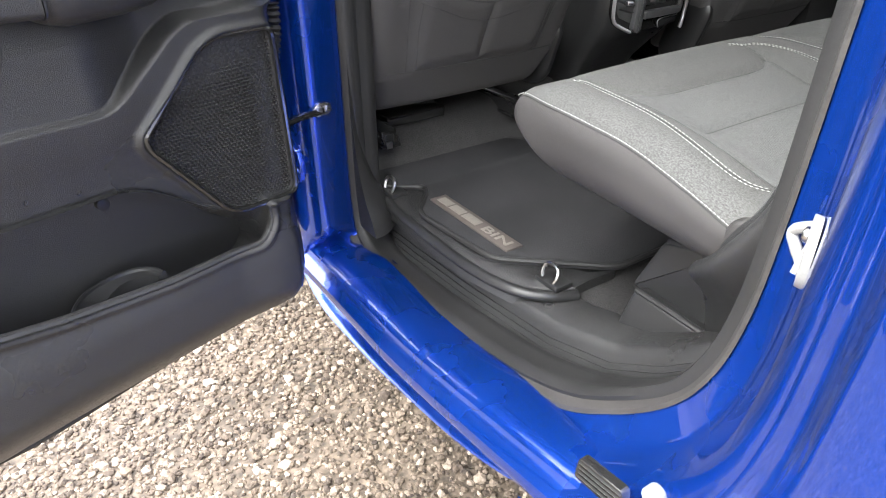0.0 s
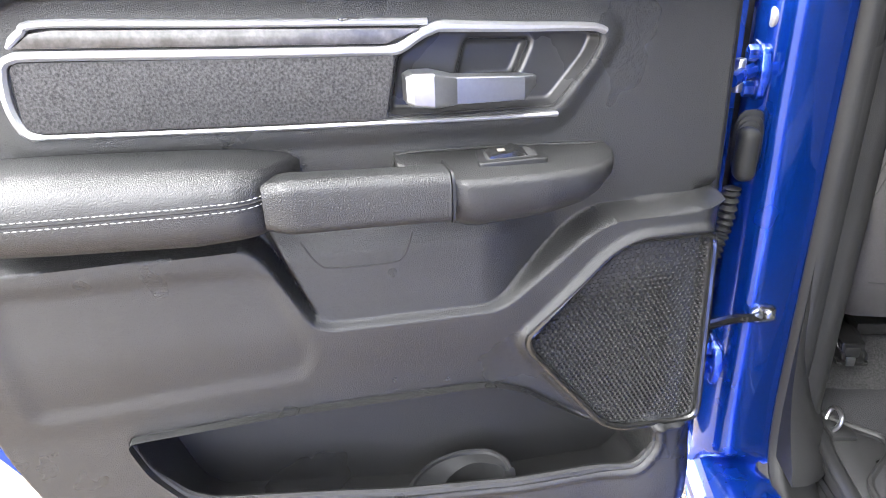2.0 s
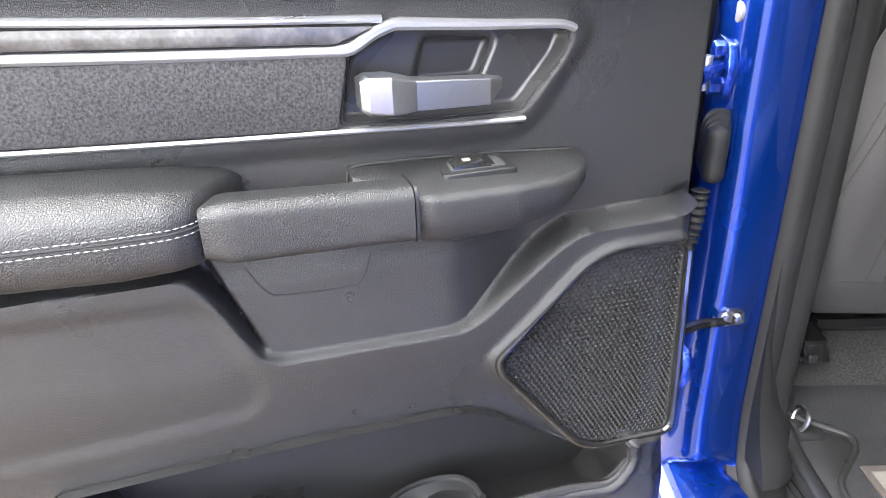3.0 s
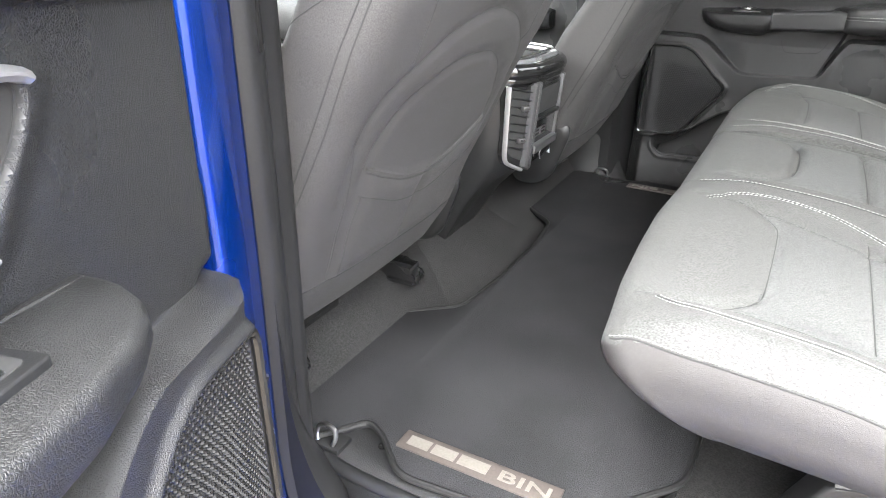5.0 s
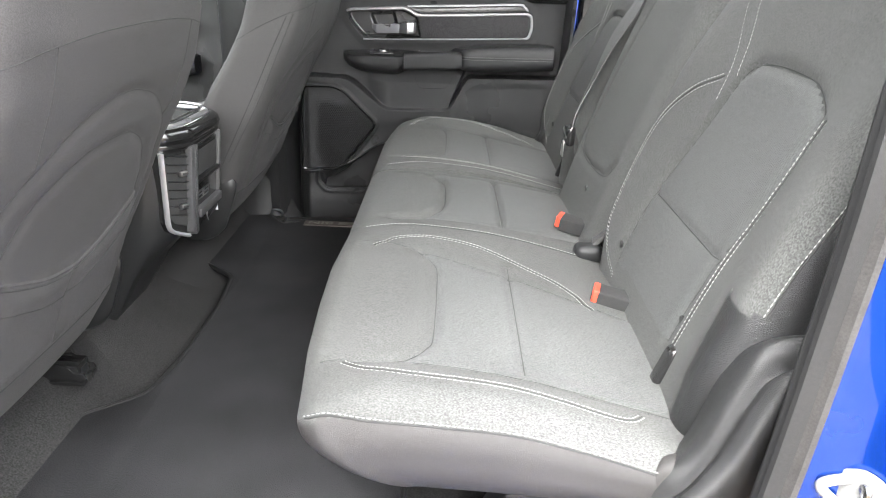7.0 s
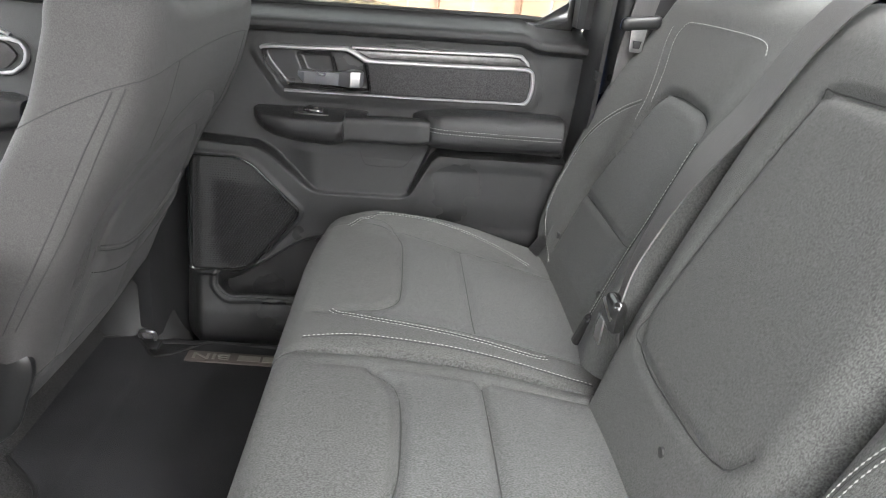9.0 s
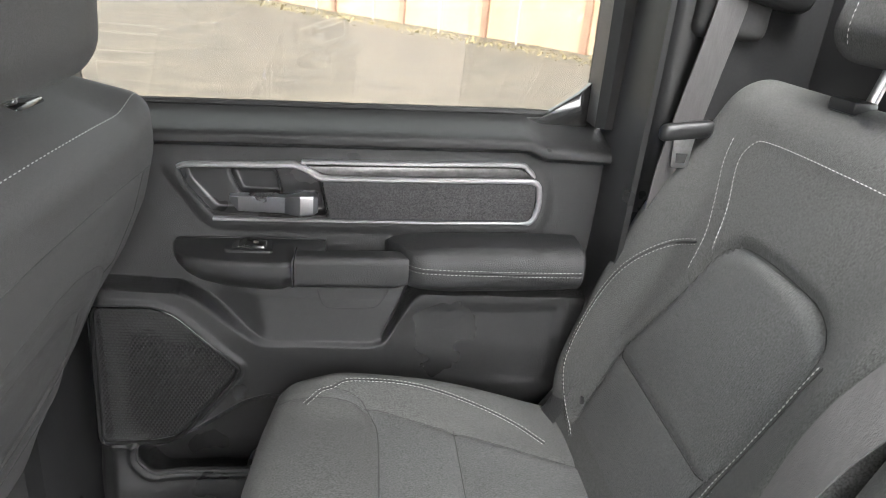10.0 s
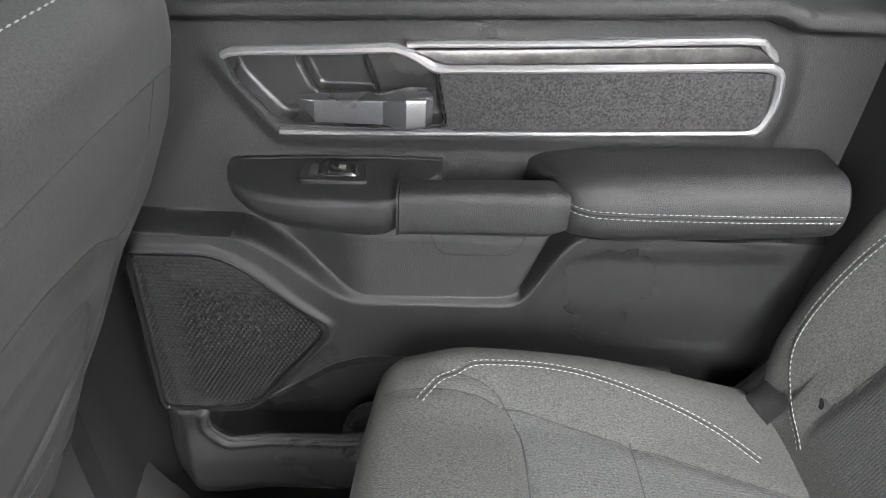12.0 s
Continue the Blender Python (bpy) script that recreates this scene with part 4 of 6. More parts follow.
def add_seams(vf, lines, parent, way, double=True, thread=True, groove=True, gap=0.0035):
    for ln in lines:
        q = lay(even(ln, 0.006), vf, way)
        if len(q) < 3:
            continue
        if groove:
            part("seam", tube(q + np.array(way) * 0.0007, 0.0011, 6), SEAM_GREY, parent)
        if thread:
            t = np.gradient(q, axis=0)
            t /= np.linalg.norm(t, axis=1, keepdims=True)
            side = np.cross(t, np.array(way, float))
            side /= np.linalg.norm(side, axis=1, keepdims=True) + 1e-9
            for k in ((-gap, gap) if double else (gap,)):
                part("stitching", dashes(q + side * k, 0.0055, 0.0007, 0.0008), THREAD, parent, "pale grey twin stitching")


DOWN = (0, 0, -1)


def flat(pts):
    return [(x, y, 0.5) for x, y in pts]


seat = thing("rear_bench_seat", (0.6, 0, 0.0), "grey cloth rear bench seat with pale twin stitching", "bench seat")
SPLIT_N, SPLIT_F = -0.140, 0.212
near_u = [(0.415, -0.578), (0.47, -0.568), (0.497, -0.535), (0.504, -0.50), (0.504, -0.33), (0.497, -0.285), (0.475, -0.25)]
near_l = [(0.614, -0.27), (0.614, -0.572)]
near_i = [(0.38, -0.215), (0.412, -0.222), (0.574, -0.292), (0.718, -0.352), (0.81, -0.39)]
near_o = [(0.375, -0.575), (0.50, -0.578), (0.603, -0.590), (0.702, -0.603), (0.80, -0.608)]
near_cr = [(near_u, 0.006, 0.008), (near_l, 0.005, 0.007), (near_i, 0.003, 0.006), (near_o, 0.003, 0.006)]
far_u = [(0.43, 0.672), (0.475, 0.652), (0.497, 0.615), (0.505, 0.57), (0.505, 0.40), (0.497, 0.36), (0.47, 0.334), (0.42, 0.322)]
far_l = [(0.612, 0.61), (0.616, 0.30)]
far_o = [(0.366, 0.655), (0.435, 0.648), (0.547, 0.618), (0.653, 0.594), (0.80, 0.563)]
far_i = [(0.375, 0.315), (0.50, 0.300), (0.62, 0.290), (0.80, 0.280)]
far_cr = [(far_u, 0.006, 0.008), (far_l, 0.005, 0.007), (far_o, 0.003, 0.006), (far_i, 0.003, 0.006)]
mid_u = [(0.42, -0.095), (0.475, -0.085), (0.500, -0.05), (0.510, 0.0), (0.510, 0.10), (0.500, 0.15), (0.475, 0.175)]
mid_l = [(0.615, 0.175), (0.618, -0.085)]
mid_cr = [(mid_u, 0.012, 0.008), (mid_l, 0.010, 0.007), ([(0.40, -0.10), (0.80, -0.095)], 0.003, 0.006), ([(0.40, 0.18), (0.80, 0.18)], 0.003, 0.006)]
c_near = cushion(-0.692, SPLIT_N, x0=0.322, creases=near_cr, flush=(False, True), nose=([-0.69, -0.60, -0.52, -0.40, -0.28, -0.14], [0.032, 0.022, 0.012, 0.004, 0.0, 0.006]))
c_mid = cushion(SPLIT_N, SPLIT_F, x0=0.328, flush=(True, True), creases=mid_cr, crown=0.010, bolster=0.0, n=(100, 70, 28))
c_far = cushion(SPLIT_F, 0.728, x0=0.326, creases=far_cr, flush=(True, False), nose=([0.2, 0.5, 0.6, 0.73], [0.0, 0.0, 0.006, 0.022]))
FLANK = np.array([(0.372, 0.283), (0.39, 0.293), (0.42, 0.2975), (0.45, 0.298), (0.53, 0.294), (0.60, 0.287), (0.68, 0.268), (0.755, 0.246), (0.86, 0.21)])


def under_flank(m):
    return m[:, 2] < np.interp(m[:, 0], FLANK[:, 0], FLANK[:, 1]) - 0.004 * (m[:, 0] < 0.39)


RIBBED = [near_u + [(0.574, -0.292), (0.718, -0.352), (0.81, -0.39), (0.80, -0.608), (0.603, -0.590), (0.50, -0.578)],
          mid_u + [(0.80, 0.18), (0.80, -0.095)],
          far_u[::-1] + [(0.435, 0.648), (0.547, 0.618), (0.653, 0.594), (0.80, 0.563), (0.80, 0.280), (0.62, 0.290), (0.50, 0.300)]]
cush = []
for c in (c_near, c_mid, c_far):
    cloth, skirt = split_faces(c, (lambda m: under_flank(m) & (m[:, 1] < -0.66) | (m[:, 2] < 0.272) & (m[:, 0] < 0.5)) if c is c_near else (lambda m: (m[:, 2] < 0.272) & (m[:, 0] < 0.5)))
    cloth, centre = split_faces(cloth, lambda m: (sdf(RIBBED[len(cush)], m[:, 0], m[:, 1]) < 0) & (m[:, 2] > 0.22))
    cush.append(part("cushion", cloth, FABRIC, seat))
    part("ribbed_centre", centre, FABRIC_RIB, cush[-1], "finely ribbed grey cloth centre")
    part("cushion_skirt", skirt, SKIRT, cush[-1], "charcoal vinyl skirt under the stitching")
add_seams(c_near, [flat(curve([(0.399, -0.24), (0.42, -0.222), (0.45, -0.212), (0.50, -0.208), (0.58, -0.228), (0.67, -0.285), (0.71, -0.33), (0.732, -0.372)], 50)),
                   flat(curve([(0.402, -0.585), (0.435, -0.612), (0.488, -0.624), (0.58, -0.630), (0.65, -0.638), (0.70, -0.642), (0.725, -0.637), (0.740, -0.622)], 50))], cush[0], DOWN)
add_seams(c_near, [flat([(x, -0.158 - 0.03 * (x - 0.37)) for x in np.linspace(0.375, 0.78, 60)])], cush[0], DOWN, double=False)
add_seams(c_far, [flat(curve([(0.402, 0.637), (0.415, 0.655), (0.44, 0.670), (0.47, 0.677), (0.55, 0.677), (0.65, 0.657), (0.71, 0.635), (0.747, 0.606)], 50)),
                  flat(curve([(0.403, 0.318), (0.43, 0.300), (0.48, 0.285), (0.59, 0.270), (0.69, 0.262), (0.72, 0.268)], 50))], cush[2], DOWN)
add_seams(c_far, [flat([(x, 0.236 - 0.02 * (x - 0.37)) for x in np.linspace(0.375, 0.78, 60)])], cush[2], DOWN, double=False)
for c, o, ls in ((c_near, cush[0], (near_u, near_l, near_i, near_o)), (c_far, cush[2], (far_u, far_l, far_o, far_i)), (c_mid, cush[1], (mid_u, mid_l))):
    for l in ls:
        q = lay(even(flat(curve(l, 40)), 0.006), c, DOWN, -0.0004)
        part("seam", tube(q, 0.0010, 6), SEAM_GREY, o)
# twin rows round the outer flank of the near cushion
flank = [(x, -1.0, z) for x, z in curve([(0.375, 0.285), (0.40, 0.296), (0.45, 0.298), (0.53, 0.294), (0.60, 0.287), (0.68, 0.268), (0.755, 0.246)], 60)]
add_seams(c_near, [flank], cush[0], (0, 1, 0), gap=0.004)

LEAN_BACK = 0.33


def backrest(y0, y1, z0=0.20, z1=0.80, x_low=0.767, thick=0.13, creases=(), bolster=0.03, n=(20, 80, 100), top_narrow=0.0, edge=0.05):
    cy, h = (y0 + y1) / 2, (thick / 2, (y1 - y0) / 2, (z1 - z0) / 2)

    def warp(q):
        x, y, z = q[:, 0] + thick / 2, q[:, 1], q[:, 2] + (z1 - z0) / 2
        face = np.clip(1 - x / thick, 0, 1)
        u = z / (z1 - z0)
        y = y * (1 - top_narrow * ease(0.6, 1.0, u) - 0.10 * ease(0.35, 0.0, u))
        v = np.abs(y) / h[1]
        x = x - face * bolster * ease(0.5, 0.88, v) * ease(0.95, 0.62, u) * ease(0.0, 0.25, u) - face * 0.010 * np.sin(u * math.pi)
        for line, deep, wide in creases:
            d = line_dist(line, y + cy, z + z0)
            x = x + face ** 3 * deep * np.exp(-(d / wide) ** 2)
        xx = x + x_low + LEAN_BACK * z
        return np.stack([xx, y + cy, z + z0 - 0.2 * x], 1)

    return pillow(h, (0.04, edge, 0.05), n, warp)


BACK = (1, 0, 0)
ins = [(-0.245, 0.30), (-0.248, 0.33), (-0.262, 0.43), (-0.31, 0.54), (-0.33, 0.60), (-0.36, 0.624), (-0.42, 0.630), (-0.505, 0.624), (-0.548, 0.60), (-0.553, 0.55), (-0.535, 0.47), (-0.513, 0.41), (-0.50, 0.30)]
cross = [(-0.258, 0.42), (-0.512, 0.42)]
pad = [(-0.10, 0.42), (-0.07, 0.385), (0.05, 0.372), (0.146, 0.378), (0.168, 0.41), (0.150, 0.545), (0.124, 0.695), (0.10, 0.706), (-0.09, 0.706), (-0.115, 0.69)]
SH = 0.875


def moved(l, d):
    return [(y + d, z) for y, z in l]


b_near = backrest(-0.672, SPLIT_N - 0.012, creases=[(ins, 0.0055, 0.007), (cross, 0.003, 0.005)], bolster=0.022, edge=0.034)
b_mid = backrest(SPLIT_N - 0.010, SPLIT_F + 0.012, creases=[(pad, 0.0055, 0.006)], bolster=0.0, x_low=0.742, thick=0.14)
b_far = backrest(SPLIT_F + 0.014, 0.745, creases=[(moved(ins, SH), 0.0055, 0.007), (moved(cross, SH), 0.003, 0.005)])
backs = []
for b, d in ((b_near, 0.0), (b_mid, None), (b_far, SH)):
    shell = b
    if d is not None:
        shell, centre = split_faces(b, lambda m: (sdf(moved(ins, d), m[:, 1], m[:, 2]) < 0) & (m[:, 0] < 0.80 + LEAN_BACK * (m[:, 2] - 0.2)))
    if b is b_near:
        shell, flank_v = split_faces(shell, lambda m: (m[:, 1] < -0.60) & np.where(m[:, 2] < 0.424, m[:, 0] > 0.775 + 0.14 * np.clip(m[:, 2] - 0.32, 0, 1), m[:, 0] > 0.826 + 0.36 * (m[:, 2] - 0.424)))
    backs.append(part("backrest", shell, FABRIC, seat))
    if d is not None:
        part("ribbed_centre", centre, FABRIC_RIB, backs[-1], "finely ribbed grey cloth centre")
    if b is b_near:
        part("back_flank", flank_v, VINYL, backs[-1], "charcoal vinyl flank of the backrest")


def wall(pts):
    return [(0.0, y, z) for y, z in pts]


st_a = curve([(-0.258, 0.275), (-0.218, 0.30), (-0.185, 0.36), (-0.180, 0.44), (-0.195, 0.52), (-0.235, 0.575), (-0.285, 0.60)], 50)
st_b1 = curve([(-0.303, 0.57), (-0.292, 0.62), (-0.245, 0.69), (-0.232, 0.725)], 30)
st_b2 = curve([(-0.325, 0.60), (-0.305, 0.65), (-0.27, 0.70), (-0.275, 0.722), (-0.30, 0.731), (-0.42, 0.733), (-0.54, 0.73), (-0.57, 0.715)], 50)
st_c = curve([(-0.525, 0.31), (-0.535, 0.42), (-0.557, 0.52), (-0.574, 0.60)], 40)
for b, o, d in ((b_near, backs[0], 0.0), (b_far, backs[2], SH)):
    add_seams(b, [wall(moved(st_a, d)), wall(moved(st_c, d))], o, BACK)
    add_seams(b, [wall(moved(st_b1, d)), wall(moved(st_b2, d))], o, BACK, double=False, groove=False)
    for l in (ins, cross):
        q = lay(even(wall(moved(curve(l, 60), d)), 0.006), b, BACK, -0.0004)
        part("seam", tube(q, 0.0010, 6), SEAM_GREY, o)
    for y, z, r in ((-0.507, 0.335, 0.006), (-0.24, 0.325, 0.006)):
        q = lay(wall(moved([(y, z)], d)), b, BACK, -0.002)[0]
        part("grommet", cyl(q, q - np.array((0.004, 0, 0)), r, 12), SEAM_AND_SHADE, o, "small dark hole")
    q = lay(wall(moved([(-0.53, 0.285)], d)), b, BACK, 0.0)[0]
    part("anchor_cover", pillow((0.008, 0.011, 0.026), 0.007, (6, 8, 12), lambda w: np.stack([w[:, 0] + q[0] + 0.33 * w[:, 2], w[:, 1] + q[1], w[:, 2] + q[2]], 1)), GLOSS, o, "black child-seat anchor cover")
q = lay(even(wall(curve(pad, 60)), 0.006), b_mid, BACK, -0.0002)
part("seam", tube(q, 0.0011, 6), SEAM_GREY, backs[1])
q = lay(wall([(0.0, 0.34)]), b_mid, BACK, -0.002)[0]
part("grommet", cyl(q, q - np.array((0.004, 0, 0)), 0.006, 12), SEAM_AND_SHADE, backs[1], "small dark hole")
# outer flank of the near back: twin rows and the cloth skirt
add_seams(b_near, [[(x, -1.0, z) for x, z in curve([(0.826, 0.424), (0.841, 0.467), (0.858, 0.508), (0.885, 0.57), (0.915, 0.64)], 40)]], backs[0], (0, 1, 0), gap=0.004)
for y in (-0.42, 0.0, 0.46):
    wid, hgt, zc = (0.125, 0.085, 0.918) if y else (0.12, 0.055, 0.87)
    hr = pillow((0.05, wid, hgt), (0.045, 0.045, 0.045), (14, 24, 18), lambda q: np.stack([q[:, 0] + 1.02 + 0.2 * q[:, 2], q[:, 1] + y, q[:, 2] + zc], 1))
    ho = part("headrest", hr, FABRIC, seat, "grey cloth headrest")
    for dy in (-0.06, 0.06):
        part("headrest_post", cyl((1.02, y + dy, zc - 0.06), (0.995, y + dy, 0.75), 0.006, 10), STEEL, ho, "bright steel post")
        part("post_guide", box((0.985, y + dy, 0.792), (0.014, 0.022, 0.007), 0.003), PLASTIC_SOFT, ho)
    for dy in (-0.075, 0.075):
        q = lay(even([(0.5, y + dy + 0.01 * math.copysign(1, dy) * (z - zc) * 10, z) for z in np.linspace(zc - hgt + 0.02, zc + hgt - 0.02, 30)], 0.005), hr, BACK)
        if len(q) > 3:
            part("stitching", dashes(q), THREAD, ho, "pale grey stitching")

# ---- front seats ----
ARCH = [(0.20, 0.36), (0.208, 0.435), (0.195, 0.483), (0.165, 0.512), (0.10, 0.552), (0.03, 0.571), (0.0, 0.573)]
ARCH2 = [(0.17, 0.39), (0.165, 0.43), (0.13, 0.476), (0.06, 0.510), (0.0, 0.516)]
FLANK_ARCH = [(-0.07, 0.40), (-0.058, 0.426), (-0.020, 0.488), (0.028, 0.539), (0.101, 0.586), (0.160, 0.615), (0.195, 0.628)]
PIPE_A = [(0.172, 0.617), (0.137, 0.545), (0.084, 0.437), (0.012, 0.297)]
PIPE_B = [(0.186, 0.621), (0.150, 0.541), (0.097, 0.431), (0.028, 0.304)]
POCKET_AREA = [(-0.01, 0.35), (0.06, 0.357), (0.165, 0.39), (0.165, 0.25), (0.15, 0.21), (-0.01, 0.21)]


def front_seat(side, shift, label):
    """The seat back seen from behind; side -1 is the near one."""
    ob = thing("front_seat", (-0.2 + shift, side * 0.45, 0.02), label, "car seat", "front seats")
    prof = np.array([(0.10, -0.035), (0.20, 0.025), (0.30, 0.065), (0.37, 0.10), (0.46, 0.141), (0.525, 0.178), (0.59, 0.207), (0.645, 0.224), (0.70, 0.230), (0.78, 0.215)])

    def warp(q):
        # q: x thickness (rear +), y across, z height
        u = (q[:, 2] + 0.34) / 0.68
        z = 0.12 + 0.585 * u
        rear = np.interp(z, prof[:, 0], prof[:, 1])
        half = np.interp(z, [0.12, 0.2, 0.35, 0.55, 0.66, 0.71], [0.215, 0.238, 0.25, 0.256, 0.245, 0.215])
        y = q[:, 1] / 0.25 * half
        v = np.abs(q[:, 1]) / 0.25
        t = (q[:, 0] + 0.08) / 0.16
        x = rear - (0.15 - 0.02 * ease(0.5, 1.0, u)) * (1 - t) - 0.010 * v ** 2 * t
        for l in (ARCH, ARCH2):
            d = line_dist(l, np.abs(y), z)
            x = x - t ** 3 * 0.0045 * np.exp(-(d / 0.008) ** 2)
        # cloth pocket swells a little over the seat back
        x = x + t ** 3 * 0.012 * ease(0.01, -0.03, sdf(POCKET_AREA, np.abs(y), z))
        z = z + 0.045 * (1 - t) * ease(0.75, 1.0, u) + 0.022 * t * ease(0.6, 1.0, v) * ease(0.8, 1.0, u)
        return np.stack([x + shift, side * (y + 0.443), z], 1)

    back_vf = pillow((0.08, 0.25, 0.34), (0.035, 0.04, 0.025), (20, 84, 110), warp)
    back_ob = part("seat_back", back_vf, FABRIC_BACK, ob)

    def seam(pts, r=0.0008, name="seam", mat=SEAM_GREY, way=(-1, 0, 0), lift=-0.0003):
        for m_ in (-1, 1):
            ln = lay([(1.0, side * 0.443 + m_ * w, z) for w, z in even(curve(pts, 60), 0.006)], back_vf, way, lift)
            if len(ln) > 3:
                part(name, tube(ln, r, 6), mat, back_ob)

    seam([(0.0, 0.652), (0.09, 0.650), (0.17, 0.643), (0.22, 0.634), (0.246, 0.626)])
    seam([(0.167, 0.643), (0.168, 0.57), (0.166, 0.51)])
    seam([(0.165, 0.213), (0.175, 0.29), (0.188, 0.36), (0.200, 0.41)] + ARCH[1:])
    seam(ARCH2)
    seam([(0.0, 0.343), (0.06, 0.352), (0.12, 0.374), (0.165, 0.392)], 0.0028, "pocket_mouth", FABRIC_BACK, lift=-0.0008)
    seam([(0.0, 0.337), (0.06, 0.346), (0.12, 0.367), (0.165, 0.386)], 0.0014)
    seam([(0.0, 0.302), (0.06, 0.312), (0.12, 0.335), (0.165, 0.352)], 0.0010)
    seam([(0.16, 0.352), (0.155, 0.28), (0.145, 0.213)], 0.0010)
    seam([(0.0, 0.214), (0.10, 0.212), (0.21, 0.214)], 0.0012)
    # rim stitching round the top
    for m_ in (-1, 1):
        ln = lay([(0.05 + 0.16 * k + shift, side * 0.443 + m_ * 0.215, 2.0) for k in np.linspace(0, 0.95, 30)], back_vf, (0, 0, -1))
        if len(ln) > 3:
            part("stitching", dashes(ln), THREAD, back_ob, "pale grey stitching")
    ln = lay([(0.205 + shift, side * 0.443 + w, 2.0) for w in np.linspace(-0.21, 0.21, 60)], back_vf, (0, 0, -1))
    if len(ln) > 3:
        part("stitching", dashes(ln, 0.0056, 0.0016, 0.0008), THREAD, back_ob, "pale grey stitching")
    for m_ in (-1, 1):
        ln = lay([(shift + 0.10 - 0.17 * k - 0.03 * k * k, side * 0.443 + m_ * 1.0, 0.69 - 0.26 * k) for k in np.linspace(0, 1, 40)], back_vf, (0, -m_, 0))
        if len(ln) > 3:
            part("stitching", dashes(ln), THREAD, back_ob, "pale grey stitching")
    # seams on the two flanks: an arch and a pair of piping lines
    for m_ in (-1, 1):
        for path, r in ((FLANK_ARCH, 0.0009), (PIPE_A, 0.0012), (PIPE_B, 0.0012)):
            ln = lay([(shift + x_, side * 0.443 + m_ * 1.0, z_) for x_, z_ in even(curve(path, 50), 0.006)], back_vf, (0, -m_, 0), -0.0002)
            if len(ln) > 3:
                part("seam", tube(ln, r, 6), SEAM_GREY, back_ob)
    # round recliner cover on the inner flank
    part("recliner_cover", pillow((0.055, 0.016, 0.085), (0.05, 0.014, 0.05), (14, 6, 16), lambda q: np.stack([q[:, 0] - 0.035 + shift + 0.35 * q[:, 2], side * (q[:, 1] + 0.214), q[:, 2] + 0.19], 1)), PLASTIC_SOFT, ob, "round black recliner cover")
    # shoulders, headrest
    hr = pillow((0.055, 0.135, 0.11), (0.05, 0.05, 0.05), (14, 26, 22), lambda q: np.stack([q[:, 0] + 0.160 + 0.05 * q[:, 2] + shift, side * (q[:, 1] + 0.443), q[:, 2] + 0.862], 1))
    ho = part("headrest", hr, FABRIC_BACK, ob, "charcoal cloth headrest")
    for dy in (-0.07, 0.07):
        part("headrest_post", cyl((0.14 + shift, side * (0.445 + dy), 0.80), (0.13 + shift, side * (0.445 + dy), 0.70), 0.006, 10), STEEL, ho, "bright steel post")
        part("post_guide", box((0.135 + shift, side * (0.445 + dy), 0.728), (0.018, 0.028, 0.008), 0.004), GLOSS, ho)
    # cushion, side shield and floor bracket
    part("seat_base", pillow((0.27, 0.25, 0.07), 0.05, (20, 20, 8), lambda q: q + np.array([-0.32 + shift, side * 0.445, 0.25])), FABRIC_BACK, ob, "grey cloth seat cushion")
    part("side_shield", pillow((0.20, 0.025, 0.07), 0.022, (20, 6, 10), lambda q: np.stack([q[:, 0] - 0.19 + shift - (0.14 if side > 0 else 0.0), side * (q[:, 1] + 0.695), q[:, 2] + 0.215 + 0.5 * np.maximum(q[:, 0] - 0.02, 0)], 1)), PLASTIC_SOFT, ob, "black plastic recliner cover")
    for y in (0.27, 0.62):
        shift_r = shift - (0.16 if side > 0 else 0.0)
        rail = part("seat_rail", box((-0.25 + shift_r, side * y, 0.06), (0.22, 0.018, 0.02), 0.004), GLOSS, ob)
        fx, fy = -0.050 + shift_r, side * y
        # clamp with stepped cheeks, a sliding block between them and a foot flange
        cheek = [(-0.034, 0.048), (-0.034, 0.080), (-0.010, 0.082), (0.004, 0.074), (0.010, 0.066), (0.026, 0.064), (0.030, 0.056), (0.018, 0.046), (0.002, 0.042)]
        for dy in (-0.017, 0.017):
            part("rail_cheek", slab([(fx + a, b) for a, b in cheek], fy + dy - 0.0025, fy + dy + 0.0025, 0.001), GLOSS, rail)
        part("slide_block", box((fx - 0.004, fy, 0.062), (0.026, 0.012, 0.010), 0.004), PLASTIC_SOFT, rail)
        part("rail_foot", box((fx - 0.002, fy, 0.046), (0.030, 0.024, 0.004), 0.003), GLOSS, rail)
        part("rail_bolt", box((fx + 0.027, fy - 0.004, 0.050), (0.003, 0.0065, 0.0075), 0.0015), STEEL, rail, "bright steel locking tab")
        for dy in (-0.010, 0.012):
            part("rail_pin", cyl((fx + 0.010, fy + dy, 0.071), (fx + 0.016, fy + dy, 0.071), 0.0035, 8), STEEL, rail, "small bright pin")
    part("under_seat_tray", box((-0.12 + shift, side * 0.52, 0.075), (0.04, 0.075, 0.012), 0.003), GLOSS, ob)
    return ob


front_seat(-1, -0.065, "charcoal cloth front seat with map pocket, beside the pillar")
front_seat(1, 0.0, "charcoal cloth front passenger seat with map pocket and headrest")


